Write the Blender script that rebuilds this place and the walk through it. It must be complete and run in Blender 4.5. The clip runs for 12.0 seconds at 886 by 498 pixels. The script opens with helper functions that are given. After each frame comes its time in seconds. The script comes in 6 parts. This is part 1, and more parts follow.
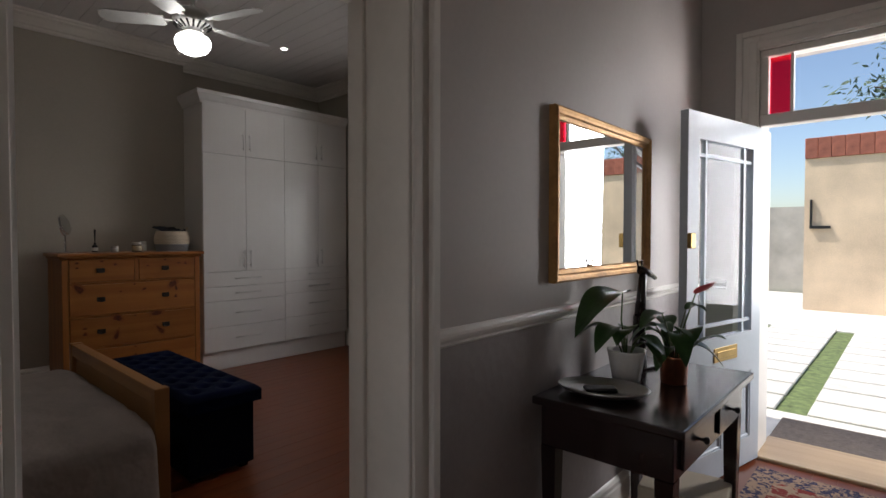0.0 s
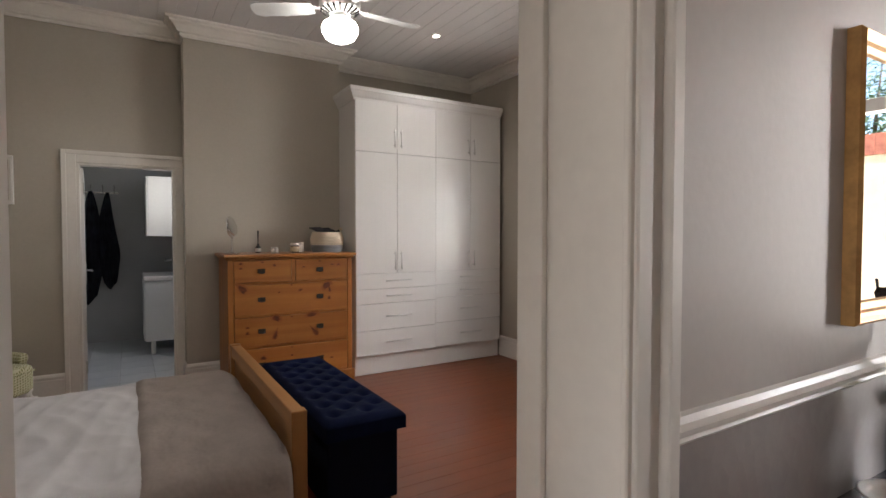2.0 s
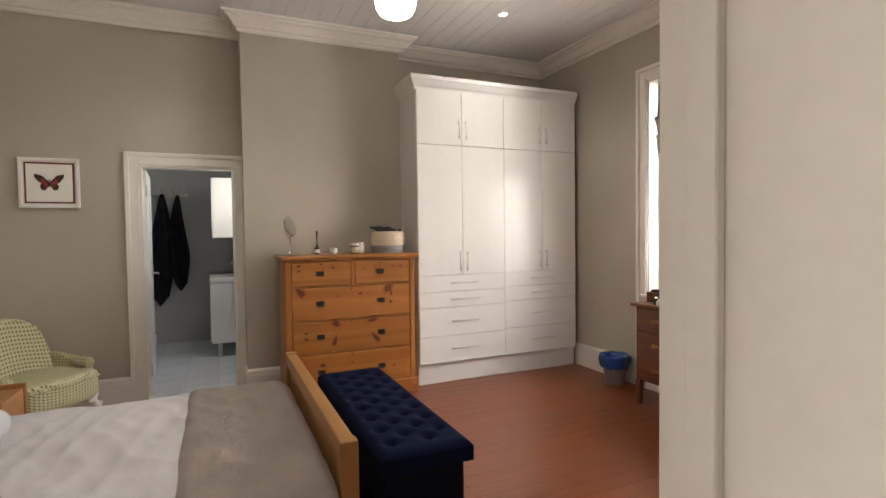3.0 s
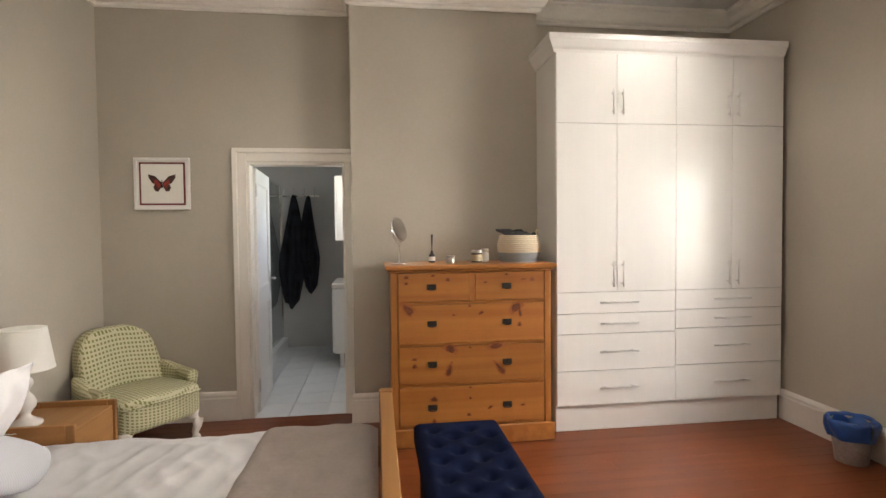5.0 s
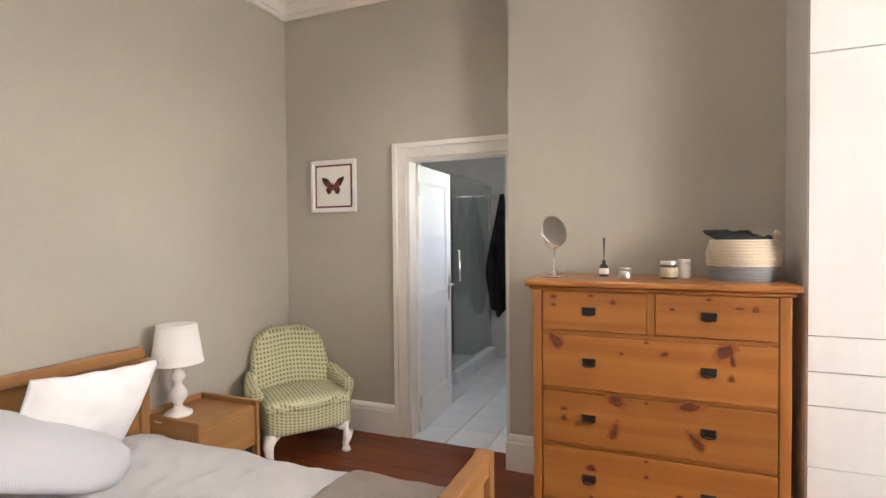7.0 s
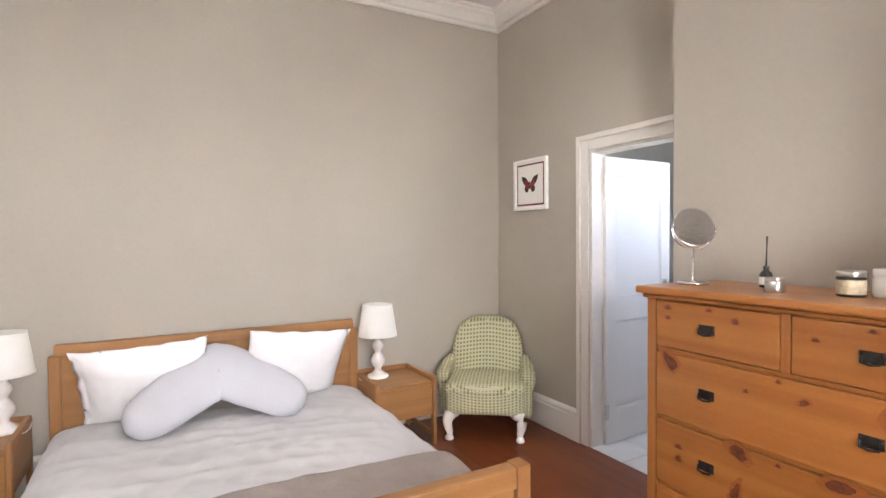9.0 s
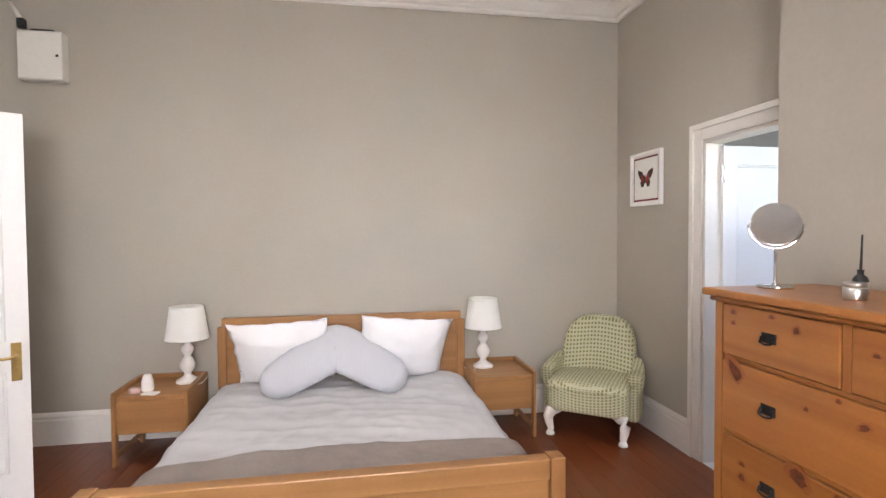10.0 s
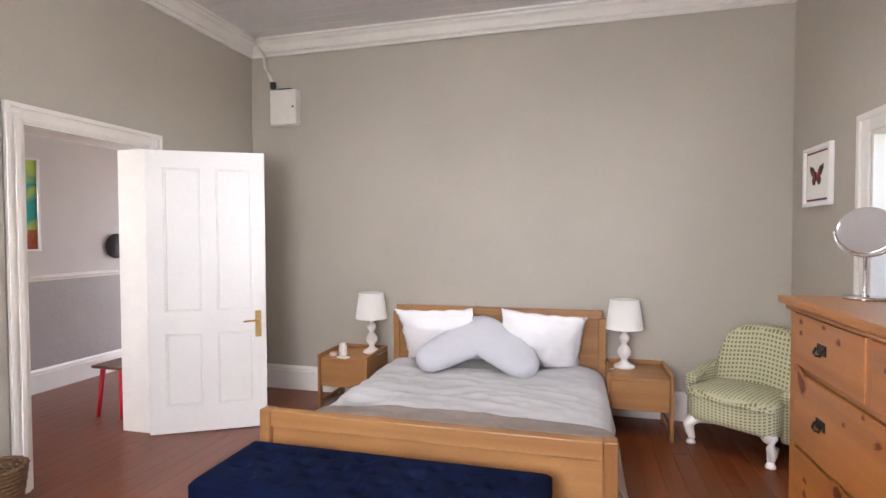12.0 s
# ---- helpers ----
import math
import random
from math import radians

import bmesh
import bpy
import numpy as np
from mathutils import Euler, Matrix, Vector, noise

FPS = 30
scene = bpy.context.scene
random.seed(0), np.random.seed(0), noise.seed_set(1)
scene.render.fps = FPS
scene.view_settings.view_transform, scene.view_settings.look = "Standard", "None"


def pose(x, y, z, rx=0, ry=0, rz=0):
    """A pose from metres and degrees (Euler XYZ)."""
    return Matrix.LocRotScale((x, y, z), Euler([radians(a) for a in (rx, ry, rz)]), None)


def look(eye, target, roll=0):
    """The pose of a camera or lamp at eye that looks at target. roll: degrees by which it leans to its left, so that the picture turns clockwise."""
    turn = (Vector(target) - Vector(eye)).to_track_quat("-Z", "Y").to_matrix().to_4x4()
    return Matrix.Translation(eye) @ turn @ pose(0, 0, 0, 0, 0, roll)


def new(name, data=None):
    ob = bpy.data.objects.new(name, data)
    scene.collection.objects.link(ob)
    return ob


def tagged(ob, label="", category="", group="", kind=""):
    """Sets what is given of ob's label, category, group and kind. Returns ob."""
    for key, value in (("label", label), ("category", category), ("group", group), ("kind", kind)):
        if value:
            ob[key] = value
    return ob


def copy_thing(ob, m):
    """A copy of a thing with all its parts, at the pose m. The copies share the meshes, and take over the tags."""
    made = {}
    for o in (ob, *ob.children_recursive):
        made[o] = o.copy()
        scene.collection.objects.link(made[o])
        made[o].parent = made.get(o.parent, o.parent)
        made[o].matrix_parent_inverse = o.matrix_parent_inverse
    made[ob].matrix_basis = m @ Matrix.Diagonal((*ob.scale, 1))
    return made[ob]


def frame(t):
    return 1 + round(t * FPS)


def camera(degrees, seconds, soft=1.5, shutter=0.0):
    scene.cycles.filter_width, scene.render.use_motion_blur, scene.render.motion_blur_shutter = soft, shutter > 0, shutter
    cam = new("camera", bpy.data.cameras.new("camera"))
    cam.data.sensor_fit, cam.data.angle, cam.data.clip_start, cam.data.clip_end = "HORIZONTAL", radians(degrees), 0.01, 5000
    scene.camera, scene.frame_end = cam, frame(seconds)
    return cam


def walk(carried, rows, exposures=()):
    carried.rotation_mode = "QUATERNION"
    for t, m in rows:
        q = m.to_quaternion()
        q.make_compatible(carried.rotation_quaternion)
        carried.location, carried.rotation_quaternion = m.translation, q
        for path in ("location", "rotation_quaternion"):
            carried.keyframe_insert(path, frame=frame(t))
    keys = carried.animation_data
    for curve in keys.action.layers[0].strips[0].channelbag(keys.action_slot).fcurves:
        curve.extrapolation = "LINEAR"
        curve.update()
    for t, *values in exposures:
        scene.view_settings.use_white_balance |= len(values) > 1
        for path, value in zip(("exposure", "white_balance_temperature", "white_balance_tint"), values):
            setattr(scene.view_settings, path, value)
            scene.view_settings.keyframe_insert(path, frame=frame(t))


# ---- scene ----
cam = camera(81.23, 12.0)
ROWS = [
    (0.0, -0.083, 0.121, 1.383, 42.19, -1.43, -0.04),
    (0.5, -0.128, 0.187, 1.401, 45.44, -1.48, -0.07),
    (1.0, -0.235, 0.262, 1.411, 49.81, -1.58, -0.24),
    (1.5, -0.402, 0.339, 1.421, 54.07, -1.78, -0.05),
    (2.0, -0.575, 0.450, 1.415, 58.74, -1.72, -0.03),
    (2.5, -0.742, 0.545, 1.418, 62.73, -1.88, 0.45),
    (4.5, -1.585, 0.945, 1.430, 77.16, -1.74, 0.51),
    (5.0, -1.784, 1.068, 1.452, 82.68, -1.80, 0.60),
    (5.5, -1.995, 1.232, 1.455, 88.85, -1.65, 0.63),
    (6.0, -2.218, 1.396, 1.444, 95.62, -1.48, 0.57),
    (6.5, -2.441, 1.574, 1.439, 104.09, -1.23, 0.50),
    (7.0, -2.667, 1.757, 1.453, 112.96, -1.32, 0.53),
    (9.0, -3.426, 2.656, 1.451, 151.10, -1.42, 0.46),
    (9.5, -3.646, 2.838, 1.445, 161.21, -1.54, 0.51),
    (10.0, -3.846, 2.975, 1.454, 170.27, -1.72, 0.38),
    (10.5, -4.049, 3.093, 1.448, 178.21, -1.63, 0.32),
    (11.0, -4.214, 3.191, 1.448, 184.33, -1.69, 0.29),
    (11.5, -4.365, 3.275, 1.468, 190.38, -1.67, 0.25),
    (12.0, -4.476, 3.380, 1.472, 194.98, -1.61, 0.22),
]
walk(cam, [(t, pose(x, y, z, 90 + pitch, roll, yaw)) for t, x, y, z, yaw, pitch, roll in ROWS],
     exposures=[(0.0, 0.2, 6300, 12), (0.5, 0.4, 6300, 12), (1.0, 0.7, 6300, 12), (1.5, 1.2, 6300, 12), (2.0, 1.8, 6500, 12), (2.5, 2.2, 6800, 10), (4.5, 2.6, 6950, 10), (6.5, 2.85, 6800, 11), (9.0, 3.08, 6250, 14), (10.5, 2.8, 6200, 14), (12.0, 2.85, 6050, 15)])

# ---- world, sun, daylight in the openings, added fill lamp ----
SUN_EL, SUN_AZ = 58.0, 250.0          # degrees; azimuth clockwise from +y
world = bpy.data.worlds.new("sky")
scene.world = world
world.use_nodes = True
wn = world.node_tree.nodes
sky = wn.new("ShaderNodeTexSky")
sky.sky_type = "NISHITA"
sky.sun_disc = False
sky.sun_elevation, sky.sun_rotation = radians(SUN_EL), radians(SUN_AZ)
world.node_tree.links.new(sky.outputs[0], wn["Background"].inputs[0])
wn["Background"].inputs[1].default_value = 0.15
sun = new("sun", bpy.data.lights.new("sun", "SUN"))
sun.data.energy, sun.data.angle, sun.data.color = 5.0, radians(0.5), (1.0, 0.95, 0.86)
a, e = radians(SUN_AZ), radians(SUN_EL)
sun.matrix_world = look((0, 0, 30), Vector((0, 0, 30)) - Vector((math.sin(a) * math.cos(e), math.cos(a) * math.cos(e), math.sin(e))))


def opening_light(name, x, y, z, w, h, target, watts, colour):
    ob = new(name, bpy.data.lights.new(name, "AREA"))
    ob.data.shape, ob.data.size, ob.data.size_y = "RECTANGLE", w, h
    ob.data.energy, ob.data.color = watts, colour
    ob.matrix_world = look((x, y, z), target)
    return ob


opening_light("window_daylight", -3.68, 4.43, 1.46, 1.26, 1.16, (-3.68, 0, 1.40), 9, (1.0, 0.97, 0.94))
opening_light("window_skylight", -3.68, 5.2, 2.2, 2.0, 1.6, (-3.70, 0.0, 0.5), 31, (1.0, 0.98, 0.96))
opening_light("entrance_skylight", 0.42, 4.72, 1.85, 0.75, 2.2, (-1.1, 2.2, 1.4), 58, (1.0, 0.98, 0.97))
# added lamp at an unseen window, lights the bathroom and its open door
opening_light("bathroom_daylight", -6.85, 0.98, 1.95, 0.8, 0.8, (-8.0, -2, 0.7), 1.3, (0.97, 0.98, 1.0))
# added fill lamp behind the start of the walk, brightens the hall
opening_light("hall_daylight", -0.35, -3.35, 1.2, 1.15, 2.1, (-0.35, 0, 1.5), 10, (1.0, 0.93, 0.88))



def downlight_lamp(x, y):
    ob = new("downlight_lamp", bpy.data.lights.new("downlight_lamp", "SPOT"))
    ob.data.energy, ob.data.spot_size, ob.data.spot_blend, ob.data.shadow_soft_size = 7, radians(125), 0.9, 0.04
    ob.data.color = (1.0, 0.97, 0.93)
    ob.matrix_world = look((x, y, 3.285), (x, y, 0))


# only the first is known; three unseen ones added by symmetry, brightening the bed
DOWNLIGHTS = [(-4.87, 2.98), (-2.49, 2.98), (-2.49, 0.18), (-4.87, 0.18)]
for x, y in DOWNLIGHTS:
    downlight_lamp(x, y)

# ---- materials ----
def mat(name, colour, rough=0.5, metal=0.0, vary=0.06, scale=3.0, grain=60.0, bump=0.05, coat=0.0, spec=0.5, piece=0.0, stretch=(1, 1, 1)):
    """A procedural surface: colour drifts at two scales, fine relief, gloss that wanders."""
    m = bpy.data.materials.new(name)
    m.use_nodes = True
    nt = m.node_tree
    n, l = nt.nodes, nt.links
    b = n["Principled BSDF"]
    b.inputs["Metallic"].default_value = metal
    b.inputs["Specular IOR Level"].default_value = spec
    b.inputs["Coat Weight"].default_value = coat
    b.inputs["Coat Roughness"].default_value = 0.15
    tc = n.new("ShaderNodeTexCoord")
    mp = n.new("ShaderNodeMapping")
    mp.inputs["Scale"].default_value = stretch
    l.new(tc.outputs["Object"], mp.inputs[0])
    big = n.new("ShaderNodeTexNoise")
    big.inputs["Scale"].default_value, big.inputs["Detail"].default_value = scale, 5
    fine = n.new("ShaderNodeTexNoise")
    fine.inputs["Scale"].default_value, fine.inputs["Detail"].default_value = grain, 4
    l.new(mp.outputs[0], big.inputs["Vector"])
    l.new(mp.outputs[0], fine.inputs["Vector"])
    add = n.new("ShaderNodeMath")
    add.operation = "MULTIPLY_ADD"
    l.new(fine.outputs[0], add.inputs[0])
    add.inputs[1].default_value = 0.45
    l.new(big.outputs[0], add.inputs[2])
    rng = n.new("ShaderNodeMapRange")
    rng.inputs["From Min"].default_value, rng.inputs["From Max"].default_value = 0.45, 1.0
    rng.inputs["To Min"].default_value, rng.inputs["To Max"].default_value = 1 - vary * 2, 1 + vary * 2
    l.new(add.outputs[0], rng.inputs[0])
    val = rng.outputs[0]
    if piece:
        oi = n.new("ShaderNodeObjectInfo")
        pr = n.new("ShaderNodeMapRange")
        pr.inputs["To Min"].default_value, pr.inputs["To Max"].default_value = 1 - piece, 1 + piece
        l.new(oi.outputs["Random"], pr.inputs[0])
        mu = n.new("ShaderNodeMath")
        mu.operation = "MULTIPLY"
        l.new(val, mu.inputs[0])
        l.new(pr.outputs[0], mu.inputs[1])
        val = mu.outputs[0]
    sc = n.new("ShaderNodeVectorMath")
    sc.operation = "SCALE"
    sc.inputs[0].default_value = colour
    l.new(val, sc.inputs["Scale"])
    l.new(sc.outputs[0], b.inputs["Base Color"])
    rr = n.new("ShaderNodeMapRange")
    rr.inputs["To Min"].default_value, rr.inputs["To Max"].default_value = rough * 0.85, min(1, rough * 1.15)
    l.new(big.outputs[0], rr.inputs[0])
    l.new(rr.outputs[0], b.inputs["Roughness"])
    if bump:
        bp = n.new("ShaderNodeBump")
        bp.inputs["Strength"].default_value, bp.inputs["Distance"].default_value = bump, 0.01
        l.new(fine.outputs[0], bp.inputs["Height"])
        l.new(bp.outputs[0], b.inputs["Normal"])
    return m


def wood(name, light, dark, rough=0.4, coat=0.0, axis=1, piece=0.08, rings=14.0, bump=0.012, vary=0.06):
    """Timber with long streaks along one axis, soft rings and fine pores."""
    m = mat(name, (1, 1, 1), rough, coat=coat, vary=vary, grain=90, bump=bump, piece=piece)
    n, l = m.node_tree.nodes, m.node_tree.links
    tc, mp = n.new("ShaderNodeTexCoord"), n.new("ShaderNodeMapping")
    s = [rings, rings, rings]
    s[axis] = 0.3
    mp.inputs["Scale"].default_value = s
    l.new(tc.outputs["Object"], mp.inputs[0])
    oi = n.new("ShaderNodeObjectInfo")
    off = n.new("ShaderNodeVectorMath")
    off.operation = "MULTIPLY_ADD"
    off.inputs[1].default_value = (1, 1, 1)
    comb = n.new("ShaderNodeMath")
    comb.operation = "MULTIPLY"
    comb.inputs[1].default_value = 37.0
    l.new(oi.outputs["Random"], comb.inputs[0])
    l.new(mp.outputs[0], off.inputs[0])
    l.new(comb.outputs[0], off.inputs[2])
    nz = n.new("ShaderNodeTexNoise")
    nz.inputs["Scale"].default_value, nz.inputs["Detail"].default_value, nz.inputs["Distortion"].default_value = 1.0, 6, 0.6
    l.new(off.outputs[0], nz.inputs["Vector"])
    ramp = n.new("ShaderNodeValToRGB")
    ramp.color_ramp.elements[0].position, ramp.color_ramp.elements[0].color = 0.3, (*dark, 1)
    ramp.color_ramp.elements[1].position, ramp.color_ramp.elements[1].color = 0.68, (*light, 1)
    l.new(nz.outputs[0], ramp.inputs[0])
    scale = [k for k in n if k.bl_idname == "ShaderNodeVectorMath" and k.operation == "SCALE"][0]
    l.new(ramp.outputs[0], scale.inputs[0])
    return m


def glow(name, colour, strength):
    m = bpy.data.materials.new(name)
    m.use_nodes = True
    b = m.node_tree.nodes["Principled BSDF"]
    b.inputs["Base Color"].default_value = (*colour, 1)
    b.inputs["Emission Color"].default_value = (*colour, 1)
    b.inputs["Emission Strength"].default_value = strength
    return m


def glass(name, colour=(1, 1, 1), rough=0.0):
    m = bpy.data.materials.new(name)
    m.use_nodes = True
    b = m.node_tree.nodes["Principled BSDF"]
    b.inputs["Base Color"].default_value = (*colour, 1)
    b.inputs["Transmission Weight"].default_value = 1
    b.inputs["Roughness"].default_value = rough
    b.inputs["IOR"].default_value = 1.45
    return m


def relief(m, scale, strength, distance, kind="VORONOI"):
    """Replaces the fine relief by a coarser, embossed one."""
    n, l = m.node_tree.nodes, m.node_tree.links
    b = n["Principled BSDF"]
    tc = n.new("ShaderNodeTexCoord")
    tx = n.new("ShaderNodeTexVoronoi" if kind == "VORONOI" else "ShaderNodeTexNoise")
    tx.inputs["Scale"].default_value = scale
    l.new(tc.outputs["Object"], tx.inputs["Vector"])
    bp = n.new("ShaderNodeBump")
    bp.inputs["Strength"].default_value, bp.inputs["Distance"].default_value = strength, distance
    l.new(tx.outputs[0], bp.inputs["Height"])
    l.new(bp.outputs[0], b.inputs["Normal"])
    return m


def checks(name, ground, spot, pitch):
    """Woven upholstery: small green spots in rows on a cream ground."""
    m = mat(name, ground, 0.85, vary=0.05, grain=400, bump=0.15, spec=0.2)
    n, l = m.node_tree.nodes, m.node_tree.links
    tc = n.new("ShaderNodeTexCoord")
    s, ns = n.new("ShaderNodeSeparateXYZ"), n.new("ShaderNodeSeparateXYZ")
    l.new(tc.outputs["Object"], s.inputs[0])
    l.new(tc.outputs["Normal"], ns.inputs[0])

    def op(kind, p, q):
        k = n.new("ShaderNodeMath")
        k.operation = kind
        for i, v in enumerate((p, q)):
            if isinstance(v, (int, float)):
                k.inputs[i].default_value = v
            else:
                l.new(v, k.inputs[i])
        return k.outputs[0]

    side = op("GREATER_THAN", op("ABSOLUTE", ns.outputs[0], 0), 0.72)
    u = op("ADD", op("MULTIPLY", s.outputs[0], op("SUBTRACT", 1, side)), op("MULTIPLY", s.outputs[1], side))
    v = op("ADD", s.outputs[2], op("MULTIPLY", s.outputs[1], op("SUBTRACT", 1, side)))
    su = op("SINE", op("MULTIPLY", u, math.tau / pitch), 0)
    sv = op("SINE", op("MULTIPLY", v, math.tau / (pitch * 0.8)), 0)
    hit = op("MULTIPLY", op("GREATER_THAN", su, -0.15), op("GREATER_THAN", sv, 0.0))
    mix = n.new("ShaderNodeMix")
    mix.data_type = "RGBA"
    l.new(hit, mix.inputs[0])
    mix.inputs[6].default_value, mix.inputs[7].default_value = (*ground, 1), (*spot, 1)
    scale = [k for k in n if k.bl_idname == "ShaderNodeVectorMath" and k.operation == "SCALE"][0]
    l.new(mix.outputs[2], scale.inputs[0])
    return m


def blotches(name, ground, ink, scale, low, high, stretch=(1, 1, 1), rough=0.85):
    """Cloth or paper with soft-edged printed shapes."""
    m = mat(name, ground, rough, vary=0.03, grain=300, bump=0.08, spec=0.2)
    n, l = m.node_tree.nodes, m.node_tree.links
    tc, mp, nz = n.new("ShaderNodeTexCoord"), n.new("ShaderNodeMapping"), n.new("ShaderNodeTexNoise")
    mp.inputs["Scale"].default_value = stretch
    nz.inputs["Scale"].default_value, nz.inputs["Detail"].default_value, nz.inputs["Distortion"].default_value = scale, 2, 1.2
    ramp = n.new("ShaderNodeValToRGB")
    ramp.color_ramp.elements[0].position, ramp.color_ramp.elements[0].color = low, (*ground, 1)
    ramp.color_ramp.elements[1].position, ramp.color_ramp.elements[1].color = high, (*ink, 1)
    l.new(tc.outputs["Object"], mp.inputs[0])
    l.new(mp.outputs[0], nz.inputs["Vector"])
    l.new(nz.outputs[0], ramp.inputs[0])
    scl = [k for k in n if k.bl_idname == "ShaderNodeVectorMath" and k.operation == "SCALE"][0]
    l.new(ramp.outputs[0], scl.inputs[0])
    return m


def stripes(name, ground, ink, pitch, axis=0, share=0.3):
    m = mat(name, ground, 0.9, vary=0.03, grain=300, bump=0.1, spec=0.2)
    n, l = m.node_tree.nodes, m.node_tree.links
    tc, s, k, g, mix = n.new("ShaderNodeTexCoord"), n.new("ShaderNodeSeparateXYZ"), n.new("ShaderNodeMath"), n.new("ShaderNodeMath"), n.new("ShaderNodeMix")
    l.new(tc.outputs["Object"], s.inputs[0])
    k.operation, g.operation = "PINGPONG", "LESS_THAN"
    l.new(s.outputs[axis], k.inputs[0])
    k.inputs[1].default_value = pitch / 2
    l.new(k.outputs[0], g.inputs[0])
    g.inputs[1].default_value = pitch / 2 * share
    mix.data_type = "RGBA"
    l.new(g.outputs[0], mix.inputs[0])
    mix.inputs[6].default_value, mix.inputs[7].default_value = (*ground, 1), (*ink, 1)
    scl = [q for q in n if q.bl_idname == "ShaderNodeVectorMath" and q.operation == "SCALE"][0]
    l.new(mix.outputs[2], scl.inputs[0])
    return m


M_WALL = mat("wall_paint", (0.445, 0.402, 0.335), 0.6, vary=0.03, scale=1.2, grain=45, bump=0.06)
M_HALL = mat("hall_paint", (0.50, 0.455, 0.42), 0.55, vary=0.03, scale=1.5, grain=40, bump=0.06)
M_DADO = relief(mat("embossed_dado", (0.34, 0.305, 0.29), 0.4, vary=0.05, scale=2), 22, 0.12, 0.01)
M_CEIL = mat("ceiling_paint", (0.66, 0.63, 0.61), 0.6, vary=0.03, scale=1.0, grain=30, bump=0.04)
M_TRIM = mat("cream_gloss_trim", (0.78, 0.74, 0.68), 0.35, vary=0.03, scale=2.5, grain=35, bump=0.03)
M_DOOR = mat("white_door_paint", (0.82, 0.80, 0.77), 0.38, vary=0.02, scale=2, grain=40, bump=0.05)
M_WARD = wood("white_foil_woodgrain", (0.75, 0.73, 0.705), (0.735, 0.715, 0.69), 0.22, axis=2, piece=0.005, rings=30, bump=0.004, vary=0.01)
M_WARD.node_tree.nodes["Principled BSDF"].inputs["Specular IOR Level"].default_value = 0.5
M_FLOOR = wood("red_brown_boards", (0.175, 0.044, 0.012), (0.140, 0.033, 0.009), 0.33, coat=0.0, axis=1, piece=0.03, rings=16, bump=0.0)
M_PINE = wood("honey_pine", (0.385, 0.152, 0.036), (0.27, 0.092, 0.020), 0.38, coat=0.1, axis=1, piece=0.06)
M_PINEV = wood("honey_pine_upright", (0.385, 0.152, 0.036), (0.27, 0.092, 0.020), 0.38, coat=0.1, axis=2, piece=0.06)
M_KNOT = mat("pine_knot", (0.12, 0.026, 0.009), 0.6, vary=0.3, scale=40, grain=120)
M_SWIRL = mat("pine_swirl", (0.27, 0.085, 0.020), 0.42, vary=0.12, scale=30, grain=90, stretch=(1, 1, 6))
M_OAK = wood("oiled_oak", (0.40, 0.20, 0.07), (0.30, 0.135, 0.043), 0.42, axis=0, piece=0.05)
M_OAKV = wood("oiled_oak_upright", (0.38, 0.185, 0.064), (0.29, 0.13, 0.042), 0.42, axis=2, piece=0.05)
M_OAKY = wood("oiled_oak_side", (0.38, 0.185, 0.064), (0.29, 0.13, 0.042), 0.42, axis=1, piece=0.05)
M_MAHOG = wood("brown_mahogany", (0.17, 0.065, 0.03), (0.10, 0.035, 0.016), 0.33, coat=0.2, axis=0)
M_EBONY = wood("near_black_stain", (0.028, 0.015, 0.013), (0.015, 0.008, 0.008), 0.22, coat=0.3, axis=1)
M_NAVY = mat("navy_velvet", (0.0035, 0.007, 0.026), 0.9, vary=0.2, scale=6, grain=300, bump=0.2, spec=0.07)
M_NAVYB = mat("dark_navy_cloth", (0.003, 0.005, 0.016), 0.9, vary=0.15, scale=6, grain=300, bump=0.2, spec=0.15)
M_LINEN = relief(mat("white_cotton", (0.90, 0.88, 0.88), 0.9, vary=0.015, scale=5, spec=0.2), 9, 0.08, 0.03, "NOISE")
M_THROW = relief(mat("taupe_throw", (0.58, 0.50, 0.45), 0.95, vary=0.05, scale=6, spec=0.15), 12, 0.3, 0.03, "NOISE")
M_VPIL = stripes("fine_blue_stripe", (0.56, 0.555, 0.585), (0.50, 0.50, 0.54), 0.008, 0, 0.35)
M_CHECK = checks("green_check_upholstery", (0.52, 0.49, 0.33), (0.20, 0.20, 0.075), 0.027)
M_CHROME = mat("chrome", (0.80, 0.80, 0.80), 0.12, 1.0, vary=0.02)
M_STEEL = mat("brushed_steel", (0.66, 0.65, 0.63), 0.3, 1.0, vary=0.05, stretch=(1, 1, 8))
M_BRASS = mat("worn_brass", (0.42, 0.28, 0.10), 0.3, 1.0, vary=0.12, scale=20)
M_IRON = mat("dark_iron", (0.035, 0.032, 0.03), 0.45, 0.6, vary=0.2, scale=30)
M_CERAM = mat("white_ceramic", (0.80, 0.76, 0.72), 0.25, vary=0.04, scale=12)
M_SHADE = mat("cream_lampshade", (0.80, 0.77, 0.72), 0.9, vary=0.03, grain=250, bump=0.1)
M_MIRROR = mat("mirror_silver", (0.92, 0.92, 0.92), 0.015, 1.0, vary=0.0, bump=0)
M_GLASS = glass("clear_glass")
M_THIN = glass("thin_old_pane", (0.94, 0.97, 1.0))
M_THIN.node_tree.nodes["Principled BSDF"].inputs["IOR"].default_value = 1.12
M_FROST = glass("greenish_glass", (0.86, 0.93, 0.92), 0.05)
M_RED = glass("ruby_glass", (0.75, 0.01, 0.03), 0.1)
